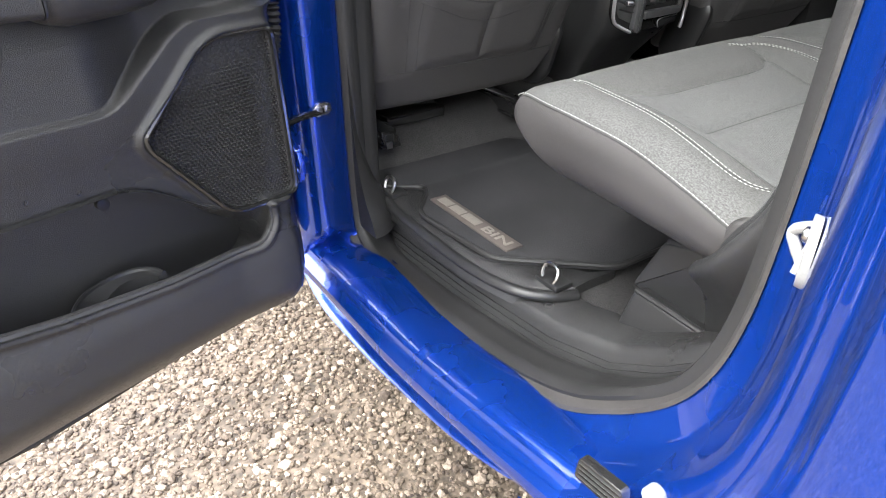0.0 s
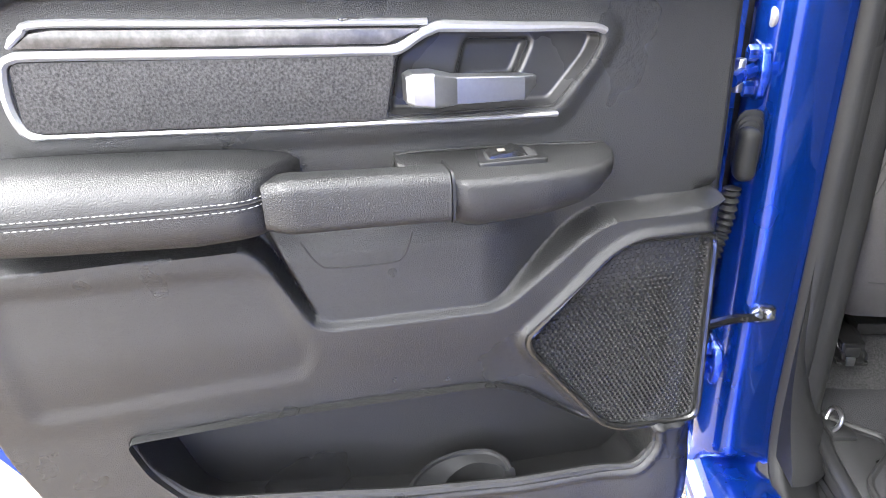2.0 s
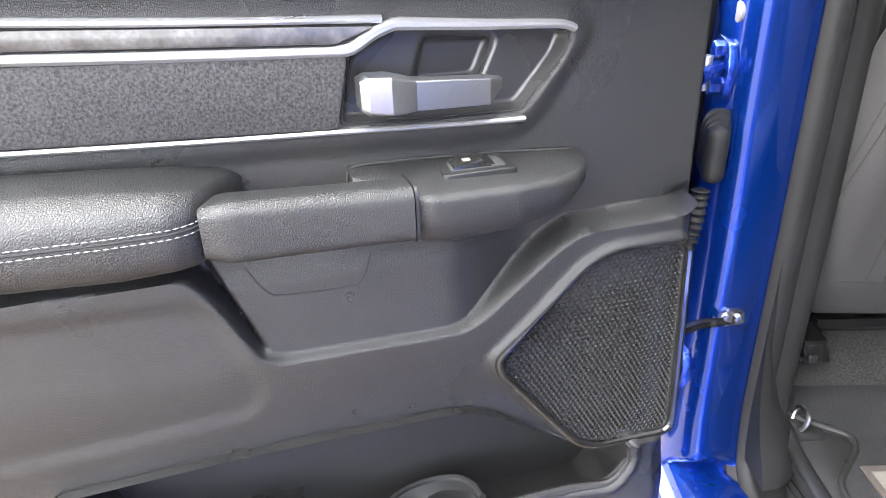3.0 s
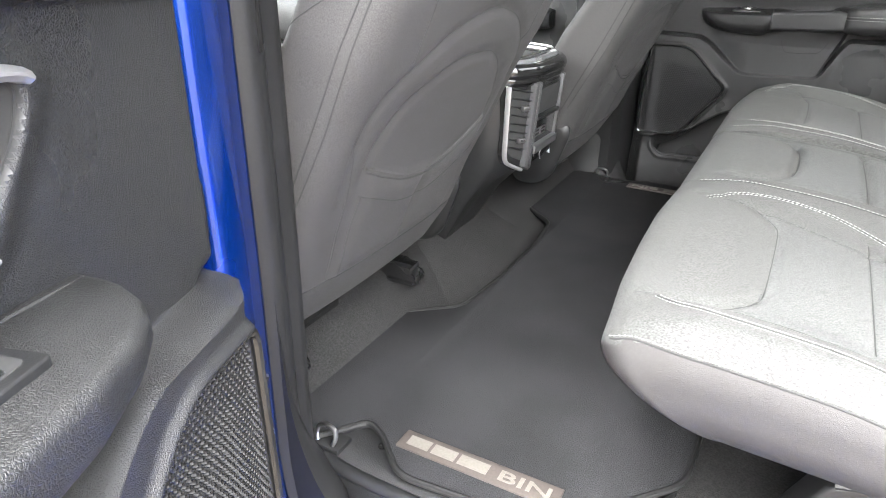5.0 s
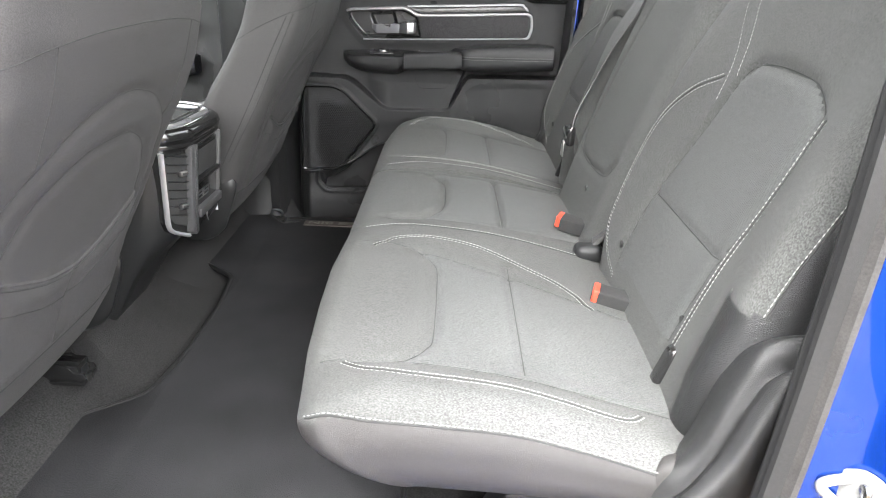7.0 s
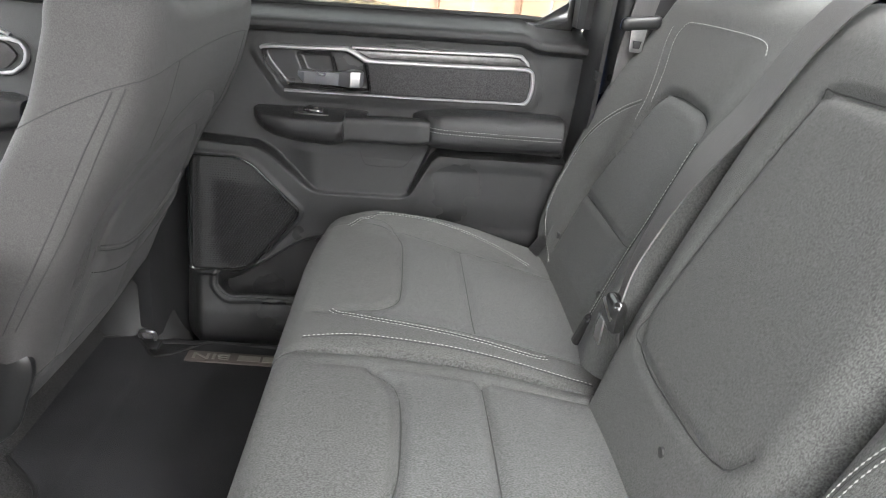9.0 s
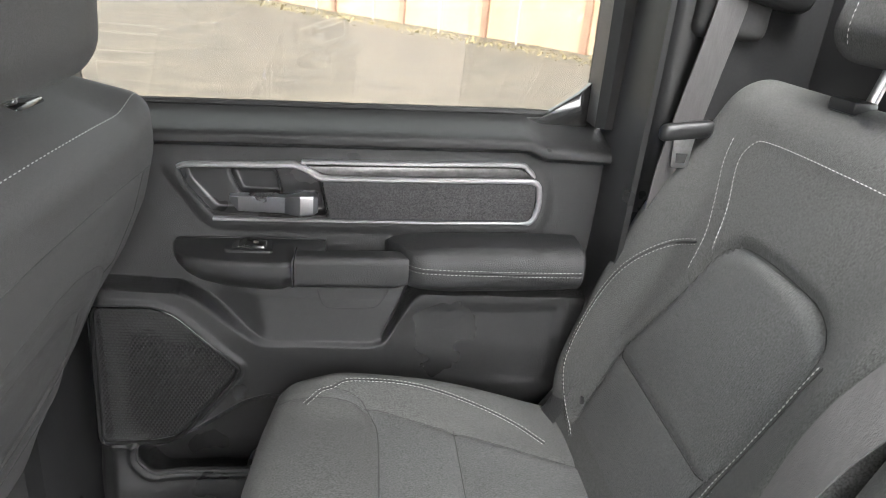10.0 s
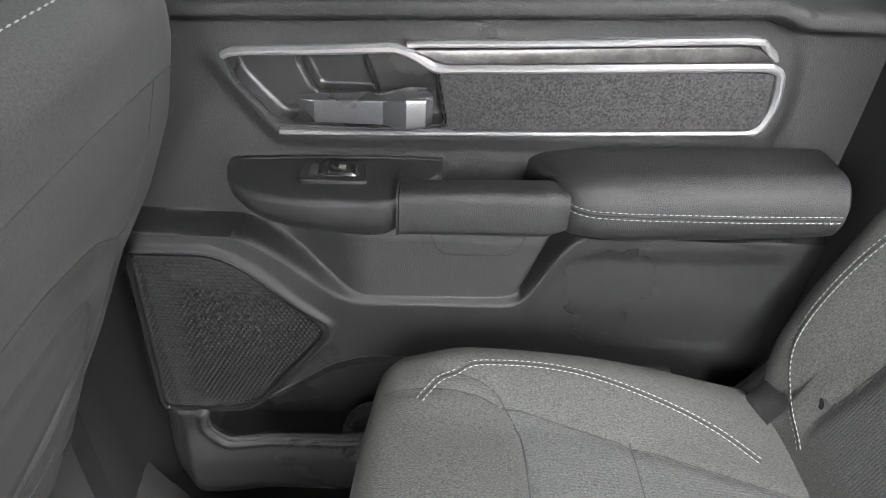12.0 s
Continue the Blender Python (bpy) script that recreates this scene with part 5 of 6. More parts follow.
# ---- cab floor and trims ----
part("floor_pan", box((-0.2, 0, -0.06), (1.2, 0.655, 0.03), 0.005), TUNNEL, truck, "charcoal carpeted floor")
tun = loft([[(x, y, -0.035 + (z + 0.035) * (1 - ease(-0.20, 0.0, x))) for y, z in ((-0.30, -0.035), (-0.26, 0.01), (-0.20, 0.05), (-0.10, 0.085), (0.0, 0.095), (0.10, 0.085), (0.20, 0.05), (0.26, 0.01), (0.30, -0.035))] for x in list(np.linspace(-1.2, -0.25, 8)) + list(np.linspace(-0.20, 0.0, 11))])
part("tunnel_carpet", tun, TUNNEL, truck)
ramp = [[(x, y, -0.03 + 0.10 * ease(-0.02, -0.2, x)) for y in np.linspace(-0.70, 0.70, 30)] for x in np.linspace(0.02, -0.4, 20)]
part("toe_carpet", loft(ramp, closed=False, caps=False), TUNNEL, truck)

def lettering(text, width, height):
    """Raised letters in x and y, fitted into a box."""
    fc = bpy.data.curves.new("letters", "FONT")
    fc.body, fc.extrude, fc.offset = text, 0.01, 0.012
    ob = bpy.data.objects.new("letters", fc)
    me = bpy.data.meshes.new_from_object(ob)
    v = np.array([w.co[:] for w in me.vertices])
    f = [list(q.vertices) for q in me.polygons]
    bpy.data.objects.remove(ob)
    bpy.data.meshes.remove(me)
    bpy.data.curves.remove(fc)
    lo, hi = v.min(0), v.max(0)
    return (v - lo) / (hi - lo) * np.array([width, height, 0.0010]), f


mat_out = [(0.468, -0.40), (0.467, -0.51), (0.33, -0.668), (0.125, -0.684), (0.062, -0.625), (0.03, -0.612), (0.0, -0.655), (-0.03, -0.69), (-0.125, -0.655),
           (-0.138, -0.45), (-0.135, -0.36), (-0.078, -0.304), (-0.005, -0.245), (0.012, -0.10), (0.012, 0.10), (-0.005, 0.245), (-0.078, 0.304), (-0.135, 0.36), (-0.138, 0.45), (-0.125, 0.655),
           (-0.03, 0.69), (0.0, 0.655), (0.03, 0.612), (0.062, 0.625), (0.125, 0.684), (0.33, 0.668), (0.467, 0.51), (0.468, 0.40)]
MAT = round_poly(mat_out, 0.025, 5)
mat_ob = thing("floor_mat", (0.15, 0, -0.012), "black carpet floor mat with bound edge and printed label patches", "floor mat")
pile = slab(MAT, 0.0, -0.012, 0.003, axis=2)
part("carpet_sheet", pile, CARPET, mat_ob)
part("bound_edge", tube(np.stack([MAT[:, 0], MAT[:, 1], np.full(len(MAT), -0.003)], 1), 0.005, 8, True), RUBBER, mat_ob, "black bound edge")
for s in (-1, 1):
    patch = part("label_patch", box((0.213, s * 0.622, 0.0015), (0.119, 0.018, 0.002), 0.0008), BADGE, mat_ob, "grey-brown label patch with pale lettering bars")
    for x0, x1 in ((0.106, 0.140), (0.145, 0.181), (0.186, 0.230)):
        a, b = (x0, x1) if s < 0 else (0.426 - x1, 0.426 - x0)
        part("print_bar", box(((a + b) / 2, s * 0.622, 0.0038), ((b - a) / 2, 0.0095, 0.0005)), BADGE_TXT, patch, smooth=0)
    v, f = lettering("BIN", 0.072, 0.019)
    v = v + np.array([0.247, -0.6315, 0.0036])
    part("printed_word", (v if s < 0 else np.stack([0.426 - v[:, 0], -v[:, 1], v[:, 2]], 1), f), BADGE_TXT, patch, "pale printed letters", smooth=0)

# sill trims, bin lids and pillar covers on both sides
for s in (-1, 1):
    sill = []
    for x in np.linspace(0.0, 0.78, 40):
        up = np.interp(x, [0, 0.05, 0.12, 0.3, 0.5, 0.62, 0.70, 0.78], [-0.012, -0.006, -0.005, 0.005, 0.025, 0.06, 0.11, 0.18])
        row = [(0.735, -0.150), (0.712, -0.124), (0.706, -0.112)]
        for k in range(4):
            y = 0.703 - k * 0.005
            row += [(y, -0.108 + k * 0.009), (y - 0.001, -0.103 + k * 0.009), (y - 0.003, -0.103 + k * 0.009), (y - 0.004, -0.104 + k * 0.009)]
        row += [(0.682, -0.066), (0.678, -0.055), (0.672, -0.05), (0.60, -0.05)]
        sill.append([(x, s * y, z + up) for y, z in row])
    part("sill_trim", loft(sill, closed=False, caps=False), PLASTIC, truck, "ribbed black plastic sill trim")
    lid = loft([[(x, s * y, z) for y, z in ((0.705 - k, -0.045), (0.70 - k, -0.022), (0.688 - k, -0.014), (0.66 - k, -0.012), (0.60 - k, -0.014), (0.60 - k, -0.05))] for x, k in ((-0.02, 0.02), (0.02, 0.005), (0.10, 0.0), (0.30, 0.0), (0.40, 0.02), (0.44, 0.05), (0.46, 0.09))])
    bin_ob = thing("floor_bin_lid", (0.2, s * 0.66, -0.05), "black plastic under-floor bin lid with rounded lip", "storage lid", "floor bin lids")
    part("lid_panel", lid, PLASTIC, bin_ob)
    part("lid_lip", tube(curve([(-0.03, s * 0.674, -0.022), (0.02, s * 0.692, -0.021), (0.10, s * 0.699, -0.021), (0.30, s * 0.699, -0.021), (0.40, s * 0.680, -0.021), (0.445, s * 0.645, -0.022), (0.466, s * 0.60, -0.026)], 40), 0.0105, 12, flat=0.9), PLASTIC_SOFT, bin_ob, "rounded black lid lip")
    for x, y, a in ((0.0, 0.668, 20), (0.43, 0.62, 80)):
        ringp = [(x + dx, s * (y + 0.012 - 0.35 * dz), -0.004 + dz) for dx, dz in curve([(0.013, 0.0), (0.0165, 0.010), (0.0145, 0.020), (0.006, 0.0245), (-0.006, 0.0245), (-0.0145, 0.020), (-0.0165, 0.010), (-0.013, 0.0)], 30)]
        latch = thing("latch_ring", (x, s * y, -0.014), "bright steel pull ring on the bin lid", "latch ring", "bin latches")
        part("ring", tube(ringp, 0.0035, 8), STEEL, latch)
        part("ring_base", box((x, s * y, -0.010), (0.026, 0.018, 0.005), 0.003), PLASTIC_SOFT, latch)
    # pillar covers
    bp = pillow((0.075, 0.02, 0.66), 0.018, (10, 6, 40), lambda q: np.stack([q[:, 0] - 0.072 - 0.015 * ease(0, 0.6, q[:, 2]), s * (q[:, 1] + 0.738), q[:, 2] + 0.56], 1))
    part("pillar_cover", bp, PLASTIC_SOFT, truck, "black plastic centre pillar cover")
    foot = []
    for z, rx, deep in curve([(0.36, 0.076, 0.018), (0.22, 0.078, 0.026), (0.12, 0.084, 0.036), (0.05, 0.098, 0.055), (0.0, 0.118, 0.076), (-0.035, 0.14, 0.092), (-0.06, 0.15, 0.098)], 24):
        foot.append([(-0.075 + rx * math.cos(a), s * (0.752 - deep * math.sin(a)), z) for a in np.linspace(0, math.pi, 15)])
    foot = loft(foot)
    part("pillar_foot", foot, RUBBER, truck, "black plastic pillar foot trim")
    # rear side trim beside the seat, up to the roof
    cp = pillow((0.15, 0.03, 0.52), 0.025, (16, 8, 50), lambda q: np.stack([q[:, 0] + 1.005 - 0.02 * q[:, 2], s * (q[:, 1] + 0.752), q[:, 2] + 0.70], 1))
    part("rear_side_trim", cp, PLASTIC_SOFT, truck, "dark plastic rear pillar trim")
    # moulded cover beside the bench: a rolled crest, a groove, a second crest and a flat lower wall
    lines = [[(0.92, 0.650, 0.40), (0.83, 0.655, 0.395), (0.80, 0.655, 0.355), (0.782, 0.655, 0.29), (0.765, 0.655, 0.25), (0.745, 0.645, 0.215)],
             [(0.92, 0.682, 0.420), (0.83, 0.686, 0.416), (0.800, 0.686, 0.372), (0.776, 0.686, 0.295), (0.752, 0.684, 0.256), (0.735, 0.675, 0.234)],
             [(0.92, 0.696, 0.416), (0.828, 0.698, 0.406), (0.800, 0.698, 0.362), (0.776, 0.698, 0.286), (0.752, 0.696, 0.246), (0.730, 0.684, 0.224)],
             [(0.92, 0.702, 0.398), (0.834, 0.703, 0.388), (0.808, 0.703, 0.350), (0.784, 0.703, 0.278), (0.758, 0.702, 0.236), (0.724, 0.686, 0.206)],
             [(0.92, 0.716, 0.412), (0.836, 0.716, 0.402), (0.813, 0.716, 0.368), (0.788, 0.716, 0.296), (0.750, 0.714, 0.234), (0.714, 0.690, 0.196)],
             [(0.92, 0.726, 0.404), (0.845, 0.727, 0.394), (0.822, 0.727, 0.360), (0.797, 0.727, 0.286), (0.758, 0.724, 0.222), (0.716, 0.698, 0.184)],
             [(0.92, 0.705, 0.34), (0.86, 0.705, 0.31), (0.84, 0.703, 0.27), (0.81, 0.698, 0.21), (0.77, 0.685, 0.165), (0.716, 0.660, 0.140)],
             [(0.92, 0.66, 0.05), (0.88, 0.65, 0.03), (0.84, 0.64, 0.02), (0.80, 0.63, 0.02), (0.76, 0.62, 0.03), (0.70, 0.610, 0.05)]]
    rows = np.array([curve(l, 40) for l in lines]).transpose(1, 0, 2)
    rows = np.array([curve(r, 36) for r in rows])
    rows[:, :, 1] *= s
    cover = loft(rows, closed=False, caps=False)
    part("seat_side_trim", cover if s < 0 else (cover[0], [q[::-1] for q in cover[1]]), PLASTIC, truck, "moulded black plastic side cover beside the bench")
    part("kick_panel", box((-0.62, s * 0.75, 0.05), (0.55, 0.03, 0.15), 0.02), PLASTIC_SOFT, truck)

# under-seat storage walls
for y in (-0.14, 0.21, 0.60):
    part("seat_leg_panel", box((0.70, y, 0.06), (0.09, 0.012, 0.10), 0.008), PLASTIC, seat, "black plastic under-seat panel")
part("under_seat_wall", box((0.80, 0, 0.05), (0.02, 0.66, 0.10), 0.008), PLASTIC, seat)


# stepped storage sides under the near cushion
ps = [round_poly([(0.588, 0.061), (0.72, 0.056), (0.77, -0.07), (0.546, -0.078)], 0.010, 4), round_poly([(0.605, 0.139), (0.629, 0.148), (0.68, 0.158), (0.80, 0.172), (0.80, 0.04), (0.565, 0.05)], 0.010, 4)]
for poly, y0, y1 in ((ps[0], -0.622, -0.57), (ps[1], -0.600, -0.55)):
    part("seat_leg_panel", slab(poly, y0, y1, 0.006, 3), PLASTIC_SOFT, seat, "black plastic under-seat panel")
for ln in ([(0.590, -0.618, 0.062), (0.65, -0.619, 0.061), (0.718, -0.618, 0.057)], [(0.612, -0.597, 0.142), (0.65, -0.598, 0.152), (0.70, -0.598, 0.161), (0.76, -0.597, 0.168)]):
    part("panel_rim", tube(curve(ln, 14), 0.0045, 8), PLASTIC_SOFT, seat)
# slotted drain vent and bolt at the rear of the sill
vent = thing("sill_vent", (0.78, -0.875, 0.005), "small black slotted vent in the blue sill", "vent")
part("vent_plate", slab(round_poly([(0.748, 0.008), (0.752, 0.040), (0.812, 0.046), (0.817, 0.012)], 0.006, 4), -0.8775, -0.866, 0.002), GLOSS, vent)
for k in range(4):
    zk = 0.0155 + 0.0068 * k
    part("slot_rib", tube([(0.755, -0.8778, zk), (0.782, -0.8782, zk + 0.003), (0.811, -0.8778, zk + 0.006)], 0.0014, 6), PLASTIC_SOFT, vent)
part("bolt", cyl((0.851, -0.880, 0.089), (0.851, -0.893, 0.089), 0.010, 14, bevel=0.002), WHITE_METAL, truck, "pale body bolt")
part("seat_tab", pillow((0.021, 0.012, 0.020), 0.010, (8, 6, 8), lambda q: np.stack([q[:, 0] + 0.757 + 0.35 * q[:, 2], q[:, 1] - 0.680, q[:, 2] + 0.248 + 0.3 * q[:, 0]], 1)), SKIRT, seat, "charcoal vinyl seat tab")


# ---- console between the front seats ----
CY = 0.035
con = thing("rear_console", (-0.3, CY, -0.03), "black centre console with rear air vents and silver rim", "console")


def bow(v):
    """The console's rear end: a chamfer that holds the vent, a broad flat face, and a rounded far corner."""
    v = np.array(v, float)
    v[:, 1] = np.interp(v[:, 1] - CY, [-0.145, -0.131, -0.015, 0.010, 0.093, 0.120, 0.145], [-0.112, -0.100, -0.058, -0.036, 0.078, 0.104, 0.150])
    v[:, 0] += np.interp(v[:, 1], [-0.112, -0.100, -0.058, -0.036, 0.078, 0.104, 0.150], [0.0, 0.004, 0.033, 0.037, 0.041, 0.036, 0.012]) * ease(-0.11, -0.02, v[:, 0])
    return v


def con_part(name, vf, mat, parent, lab="", smooth=40):
    return part(name, (bow(vf[0]), vf[1]), mat, parent, lab, smooth)


def plan(x0, x1, hw, r, n=6):
    """A rounded outline with extra points along its rear edge."""
    p = rrect(x0, x1, -hw, hw, r, n)
    rear = [(x1, y) for y in np.linspace(-hw + r, hw - r, 13)[1:-1]]
    return [(a, b + CY) for a, b in p + rear]


def face_x(z):
    return -0.003 + 0.08 * (z - 0.394)


def plate(yz, d0, d1, mat, name, parent, lab="", bevel=0.002):
    """A plate on one half of the rear face."""
    v, f = slab(yz, d1, d0, bevel, axis=0)
    v[:, 0] = v[:, 0] + face_x(v[:, 2])
    return con_part(name, outward((v, f)), mat, parent, lab)


body = loft([[(a, b, z) for a, b in plan(-0.90, xr, hw, 0.03)] for z, xr, hw in ((-0.03, -0.150, 0.100), (0.05, -0.130, 0.108), (0.14, -0.085, 0.122), (0.20, -0.050, 0.134), (0.235, -0.026, 0.140), (0.30, -0.016, 0.142), (0.40, -0.008, 0.142), (0.425, -0.010, 0.138), (0.435, -0.016, 0.134))])
con_part("console_body", body, PLASTIC_SOFT, con, "smooth black console housing")
halves = {-1: round_poly([(CY - 0.131, 0.398), (CY - 0.112, 0.270), (CY - 0.088, 0.246), (CY - 0.010, 0.226), (CY - 0.010, 0.402), (CY - 0.11, 0.408)], 0.006), 1: round_poly([(CY + 0.131, 0.398), (CY + 0.112, 0.262), (CY + 0.090, 0.238), (CY - 0.010, 0.226), (CY - 0.010, 0.402), (CY + 0.11, 0.408)], 0.006)}
for k, outline in halves.items():
    plate(outline, -0.012, 0.006, GLOSS, "vent_surround", con, "gloss black vent surround")
# bright line down the outer edges and under the vent
for k in (-1, 1):
    line = [(CY - 0.131, 0.400), (CY - 0.126, 0.36), (CY - 0.118, 0.31), (CY - 0.112, 0.272), (CY - 0.104, 0.256), (CY - 0.088, 0.247), (CY - 0.05, 0.238), (CY - 0.014, 0.231)] if k < 0 else [(CY + 0.139, 0.414), (CY + 0.141, 0.37), (CY + 0.143, 0.31), (CY + 0.143, 0.26), (CY + 0.140, 0.232), (CY + 0.134, 0.216)]
    line = curve([(face_x(z) + 0.007, y, z) for y, z in line], 40)
    con_part("silver_rim", tube(line, 0.0042, 8, flat=1.3), SILVER, con, "satin silver rim line")
# air vent with slats and two bright tabs
vent_hole = round_poly([(CY - 0.118, 0.392), (CY - 0.100, 0.278), (CY - 0.082, 0.262), (CY - 0.016, 0.250), (CY - 0.016, 0.392)], 0.006)
# no duct is cut; a dark plate behind the slats paints its shade
plate(vent_hole, 0.002, 0.0072, SEAM_AND_SHADE, "vent_opening_shade", con)
for k in range(8):
    z = 0.270 + k * 0.0160
    w0 = np.interp(z, [0.27, 0.39], [CY - 0.094, CY - 0.116])
    con_part("vent_slat", outward(loft([[(face_x(z) + dx, y, z + dz + 0.10 * (CY - y)) for dx, dz in ((0.004, -0.001), (0.012, 0.002), (0.0125, 0.0036), (0.004, 0.0012))] for y in np.linspace(w0, CY - 0.018, 6)])), PLASTIC_SOFT, con)
for z in (0.287, 0.350):
    con_part("vent_tab", box((face_x(z) + 0.015, CY - 0.052, z + 0.007), (0.004, 0.016, 0.0048), 0.0015), STEEL, con, "bright vent adjuster tab")
    con_part("tab_slot", box((face_x(z) + 0.0192, CY - 0.052, z + 0.007), (0.0006, 0.011, 0.0018)), SEAM_AND_SHADE, con)
# upright dividers of grey plastic
plate(round_poly([(CY - 0.015, 0.404), (CY - 0.015, 0.238), (CY - 0.0005, 0.228), (CY - 0.0005, 0.404)], 0.002), 0.004, 0.017, GREY_PLASTIC, "vent_divider", con, "grey upright divider")
plate(round_poly([(CY + 0.0005, 0.404), (CY + 0.0005, 0.228), (CY + 0.010, 0.232), (CY + 0.010, 0.404)], 0.002), 0.004, 0.017, GREY_PLASTIC, "vent_divider", con, "grey upright divider")
plate(round_poly([(CY + 0.106, 0.400), (CY + 0.094, 0.262), (CY + 0.106, 0.262), (CY + 0.120, 0.400)], 0.003), 0.004, 0.014, GREY_PLASTIC, "vent_divider", con, "grey upright divider")
# charging sockets under a recess that is painted as a dark plate
plate(round_poly([(CY + 0.011, 0.394), (CY + 0.011, 0.262), (CY + 0.093, 0.262), (CY + 0.105, 0.394)], 0.005), 0.002, 0.0078, GLOSS, "socket_panel", con, "gloss black charging socket panel")
# flat plate whose dark colour stands in for the recess's shade
plate(round_poly([(CY + 0.018, 0.386), (CY + 0.018, 0.335), (CY + 0.094, 0.335), (CY + 0.099, 0.386)], 0.004), 0.006, 0.0086, SEAM_AND_SHADE, "recess_shade", con)
plate(round_poly([(CY + 0.014, 0.334), (CY + 0.014, 0.326), (CY + 0.096, 0.326), (CY + 0.097, 0.334)], 0.002), 0.006, 0.016, PLASTIC_SOFT, "recess_ledge", con)
for y in (CY + 0.0285, CY + 0.0505):
    sock = plate([(y - 0.0105, 0.288), (y + 0.0105, 0.288), (y + 0.0105, 0.306), (y - 0.0105, 0.306)], 0.0076, 0.0092, STEEL, "socket", con, "bright charging socket", 0.001)
    plate([(y - 0.007, 0.292), (y + 0.007, 0.292), (y + 0.007, 0.2965), (y - 0.007, 0.2965)], 0.0088, 0.0100, SEAM_AND_SHADE, "socket_slot", sock, "", 0.0004)
    plate([(y - 0.006, 0.300), (y + 0.006, 0.300), (y + 0.006, 0.303), (y - 0.006, 0.303)], 0.0088, 0.0100, SEAM_AND_SHADE, "socket_slot", sock, "", 0.0004)
plate(round_poly([(CY + 0.012, 0.258), (CY + 0.092, 0.262), (CY + 0.094, 0.278), (CY + 0.012, 0.276)], 0.003), 0.006, 0.020, GREY_PLASTIC, "socket_shelf", con, "grey shelf under the sockets")
plate(round_poly([(CY + 0.056, 0.250), (CY + 0.056, 0.232), (CY + 0.098, 0.240), (CY + 0.100, 0.254)], 0.003), 0.004, 0.0085, PLASTIC_SOFT, "lower_flap", con)
con_part("flap_edge", tube(curve([(face_x(0.25) + 0.009, CY + 0.055, 0.232), (face_x(0.25) + 0.009, CY + 0.055, 0.251), (face_x(0.25) + 0.009, CY + 0.100, 0.256)], 20), 0.0012, 6), SILVER, con)
# open tray on top with a silver rim
rim = [(a, b, 0.440 + 0.06 * (0.0 - a)) for a, b in plan(-0.17, -0.010, 0.118, 0.03, 8)]
con_part("tray_rim", tube(rim, 0.0055, 8, True), SILVER, con, "satin silver tray rim")
rim3 = [(a, b, 0.449 + 0.06 * (0.0 - a)) for a, b in plan(-0.175, -0.016, 0.112, 0.03, 8)]
con_part("tray_inner_rim", tube(rim3, 0.003, 8, True), STEEL, con, "bright inner rim line")
for k, (z0, rr) in enumerate(((0.424, 0.017), (0.408, 0.012))):
    rim2 = [(a, b, z0 + 0.06 * (0.0 - a)) for a, b in plan(-0.185, -0.002, 0.132, 0.035, 8)]
    con_part("tray_collar", tube(rim2, rr, 10, True), GLOSS, con, "gloss black tray collar")
con_part("tray_floor", box((-0.085, CY, 0.436), (0.08, 0.105, 0.003), 0.001), SEAM_AND_SHADE, con)
part("console_lid", pillow((0.24, 0.12, 0.045), 0.03, (20, 12, 8), lambda q: q + np.array([-0.44, CY, 0.475])), VINYL, con, "black padded armrest lid")


# ---- door fittings on the near pillar ----
strike = thing("door_striker", (0.875, -0.80, 0.27), "white coated steel door striker loop on the blue pillar", "door striker")
plate_v = slab(round_poly([(-0.770, 0.335), (-0.785, 0.352), (-0.805, 0.352), (-0.816, 0.335), (-0.812, 0.305), (-0.80, 0.292), (-0.780, 0.294)], 0.010), 0.8722, 0.880, 0.001, axis=0)
plate_v = (plate_v[0] + np.outer(-plate_v[0][:, 1] - 0.80, (0.46, 0, 0)), plate_v[1])
part("striker_plate", plate_v, WHITE_METAL, strike, "white coated plate")
part("striker_loop", tube(curve([(0.876, -0.787, 0.342), (0.868, -0.7835, 0.3385), (0.859, -0.7795, 0.3335), (0.8505, -0.776, 0.3265), (0.8495, -0.776, 0.3205), (0.858, -0.7815, 0.3135), (0.867, -0.787, 0.3075), (0.876, -0.793, 0.302)], 40), 0.0048, 10), WHITE_METAL, strike, "white coated loop")
part("striker_bar", tube([(0.870, -0.782, 0.338), (0.871, -0.803, 0.305)], 0.003, 8), WHITE_METAL, strike)
for y, z in ((-0.798, 0.338), (-0.788, 0.302)):
    part("striker_screw", cyl((0.874, y, z), (0.868, y, z), 0.0065, 12, bevel=0.002), STEEL, strike, "bright screw head")

check = thing("door_check_strap", (0.0, -0.83, 0.17), "dark steel door check strap bolted to the blue pillar", "check strap")
part("strap", tube(curve([(0.022, -0.812, 0.194), (0.026, -0.835, 0.193), (0.030, -0.86, 0.193), open_place((np.array([[0.04, 0.85, 0.196]]), []))[0][0]], 16), np.linspace(0.0055, 0.0075, 16), 8), GLOSS, check)
part("strap_bracket", slab(round_poly([(-0.826, 0.183), (-0.800, 0.186), (-0.797, 0.205), (-0.820, 0.209), (-0.832, 0.198)], 0.005), 0.022, 0.012, 0.0015, axis=0), STEEL, check, "worn steel bracket")
for y in (-0.806, -0.822):
    part("bracket_bolt", cyl((0.020, y, 0.197), (0.029, y, 0.197), 0.0062, 6, bevel=0.001), STEEL, check, "worn steel bolt head")


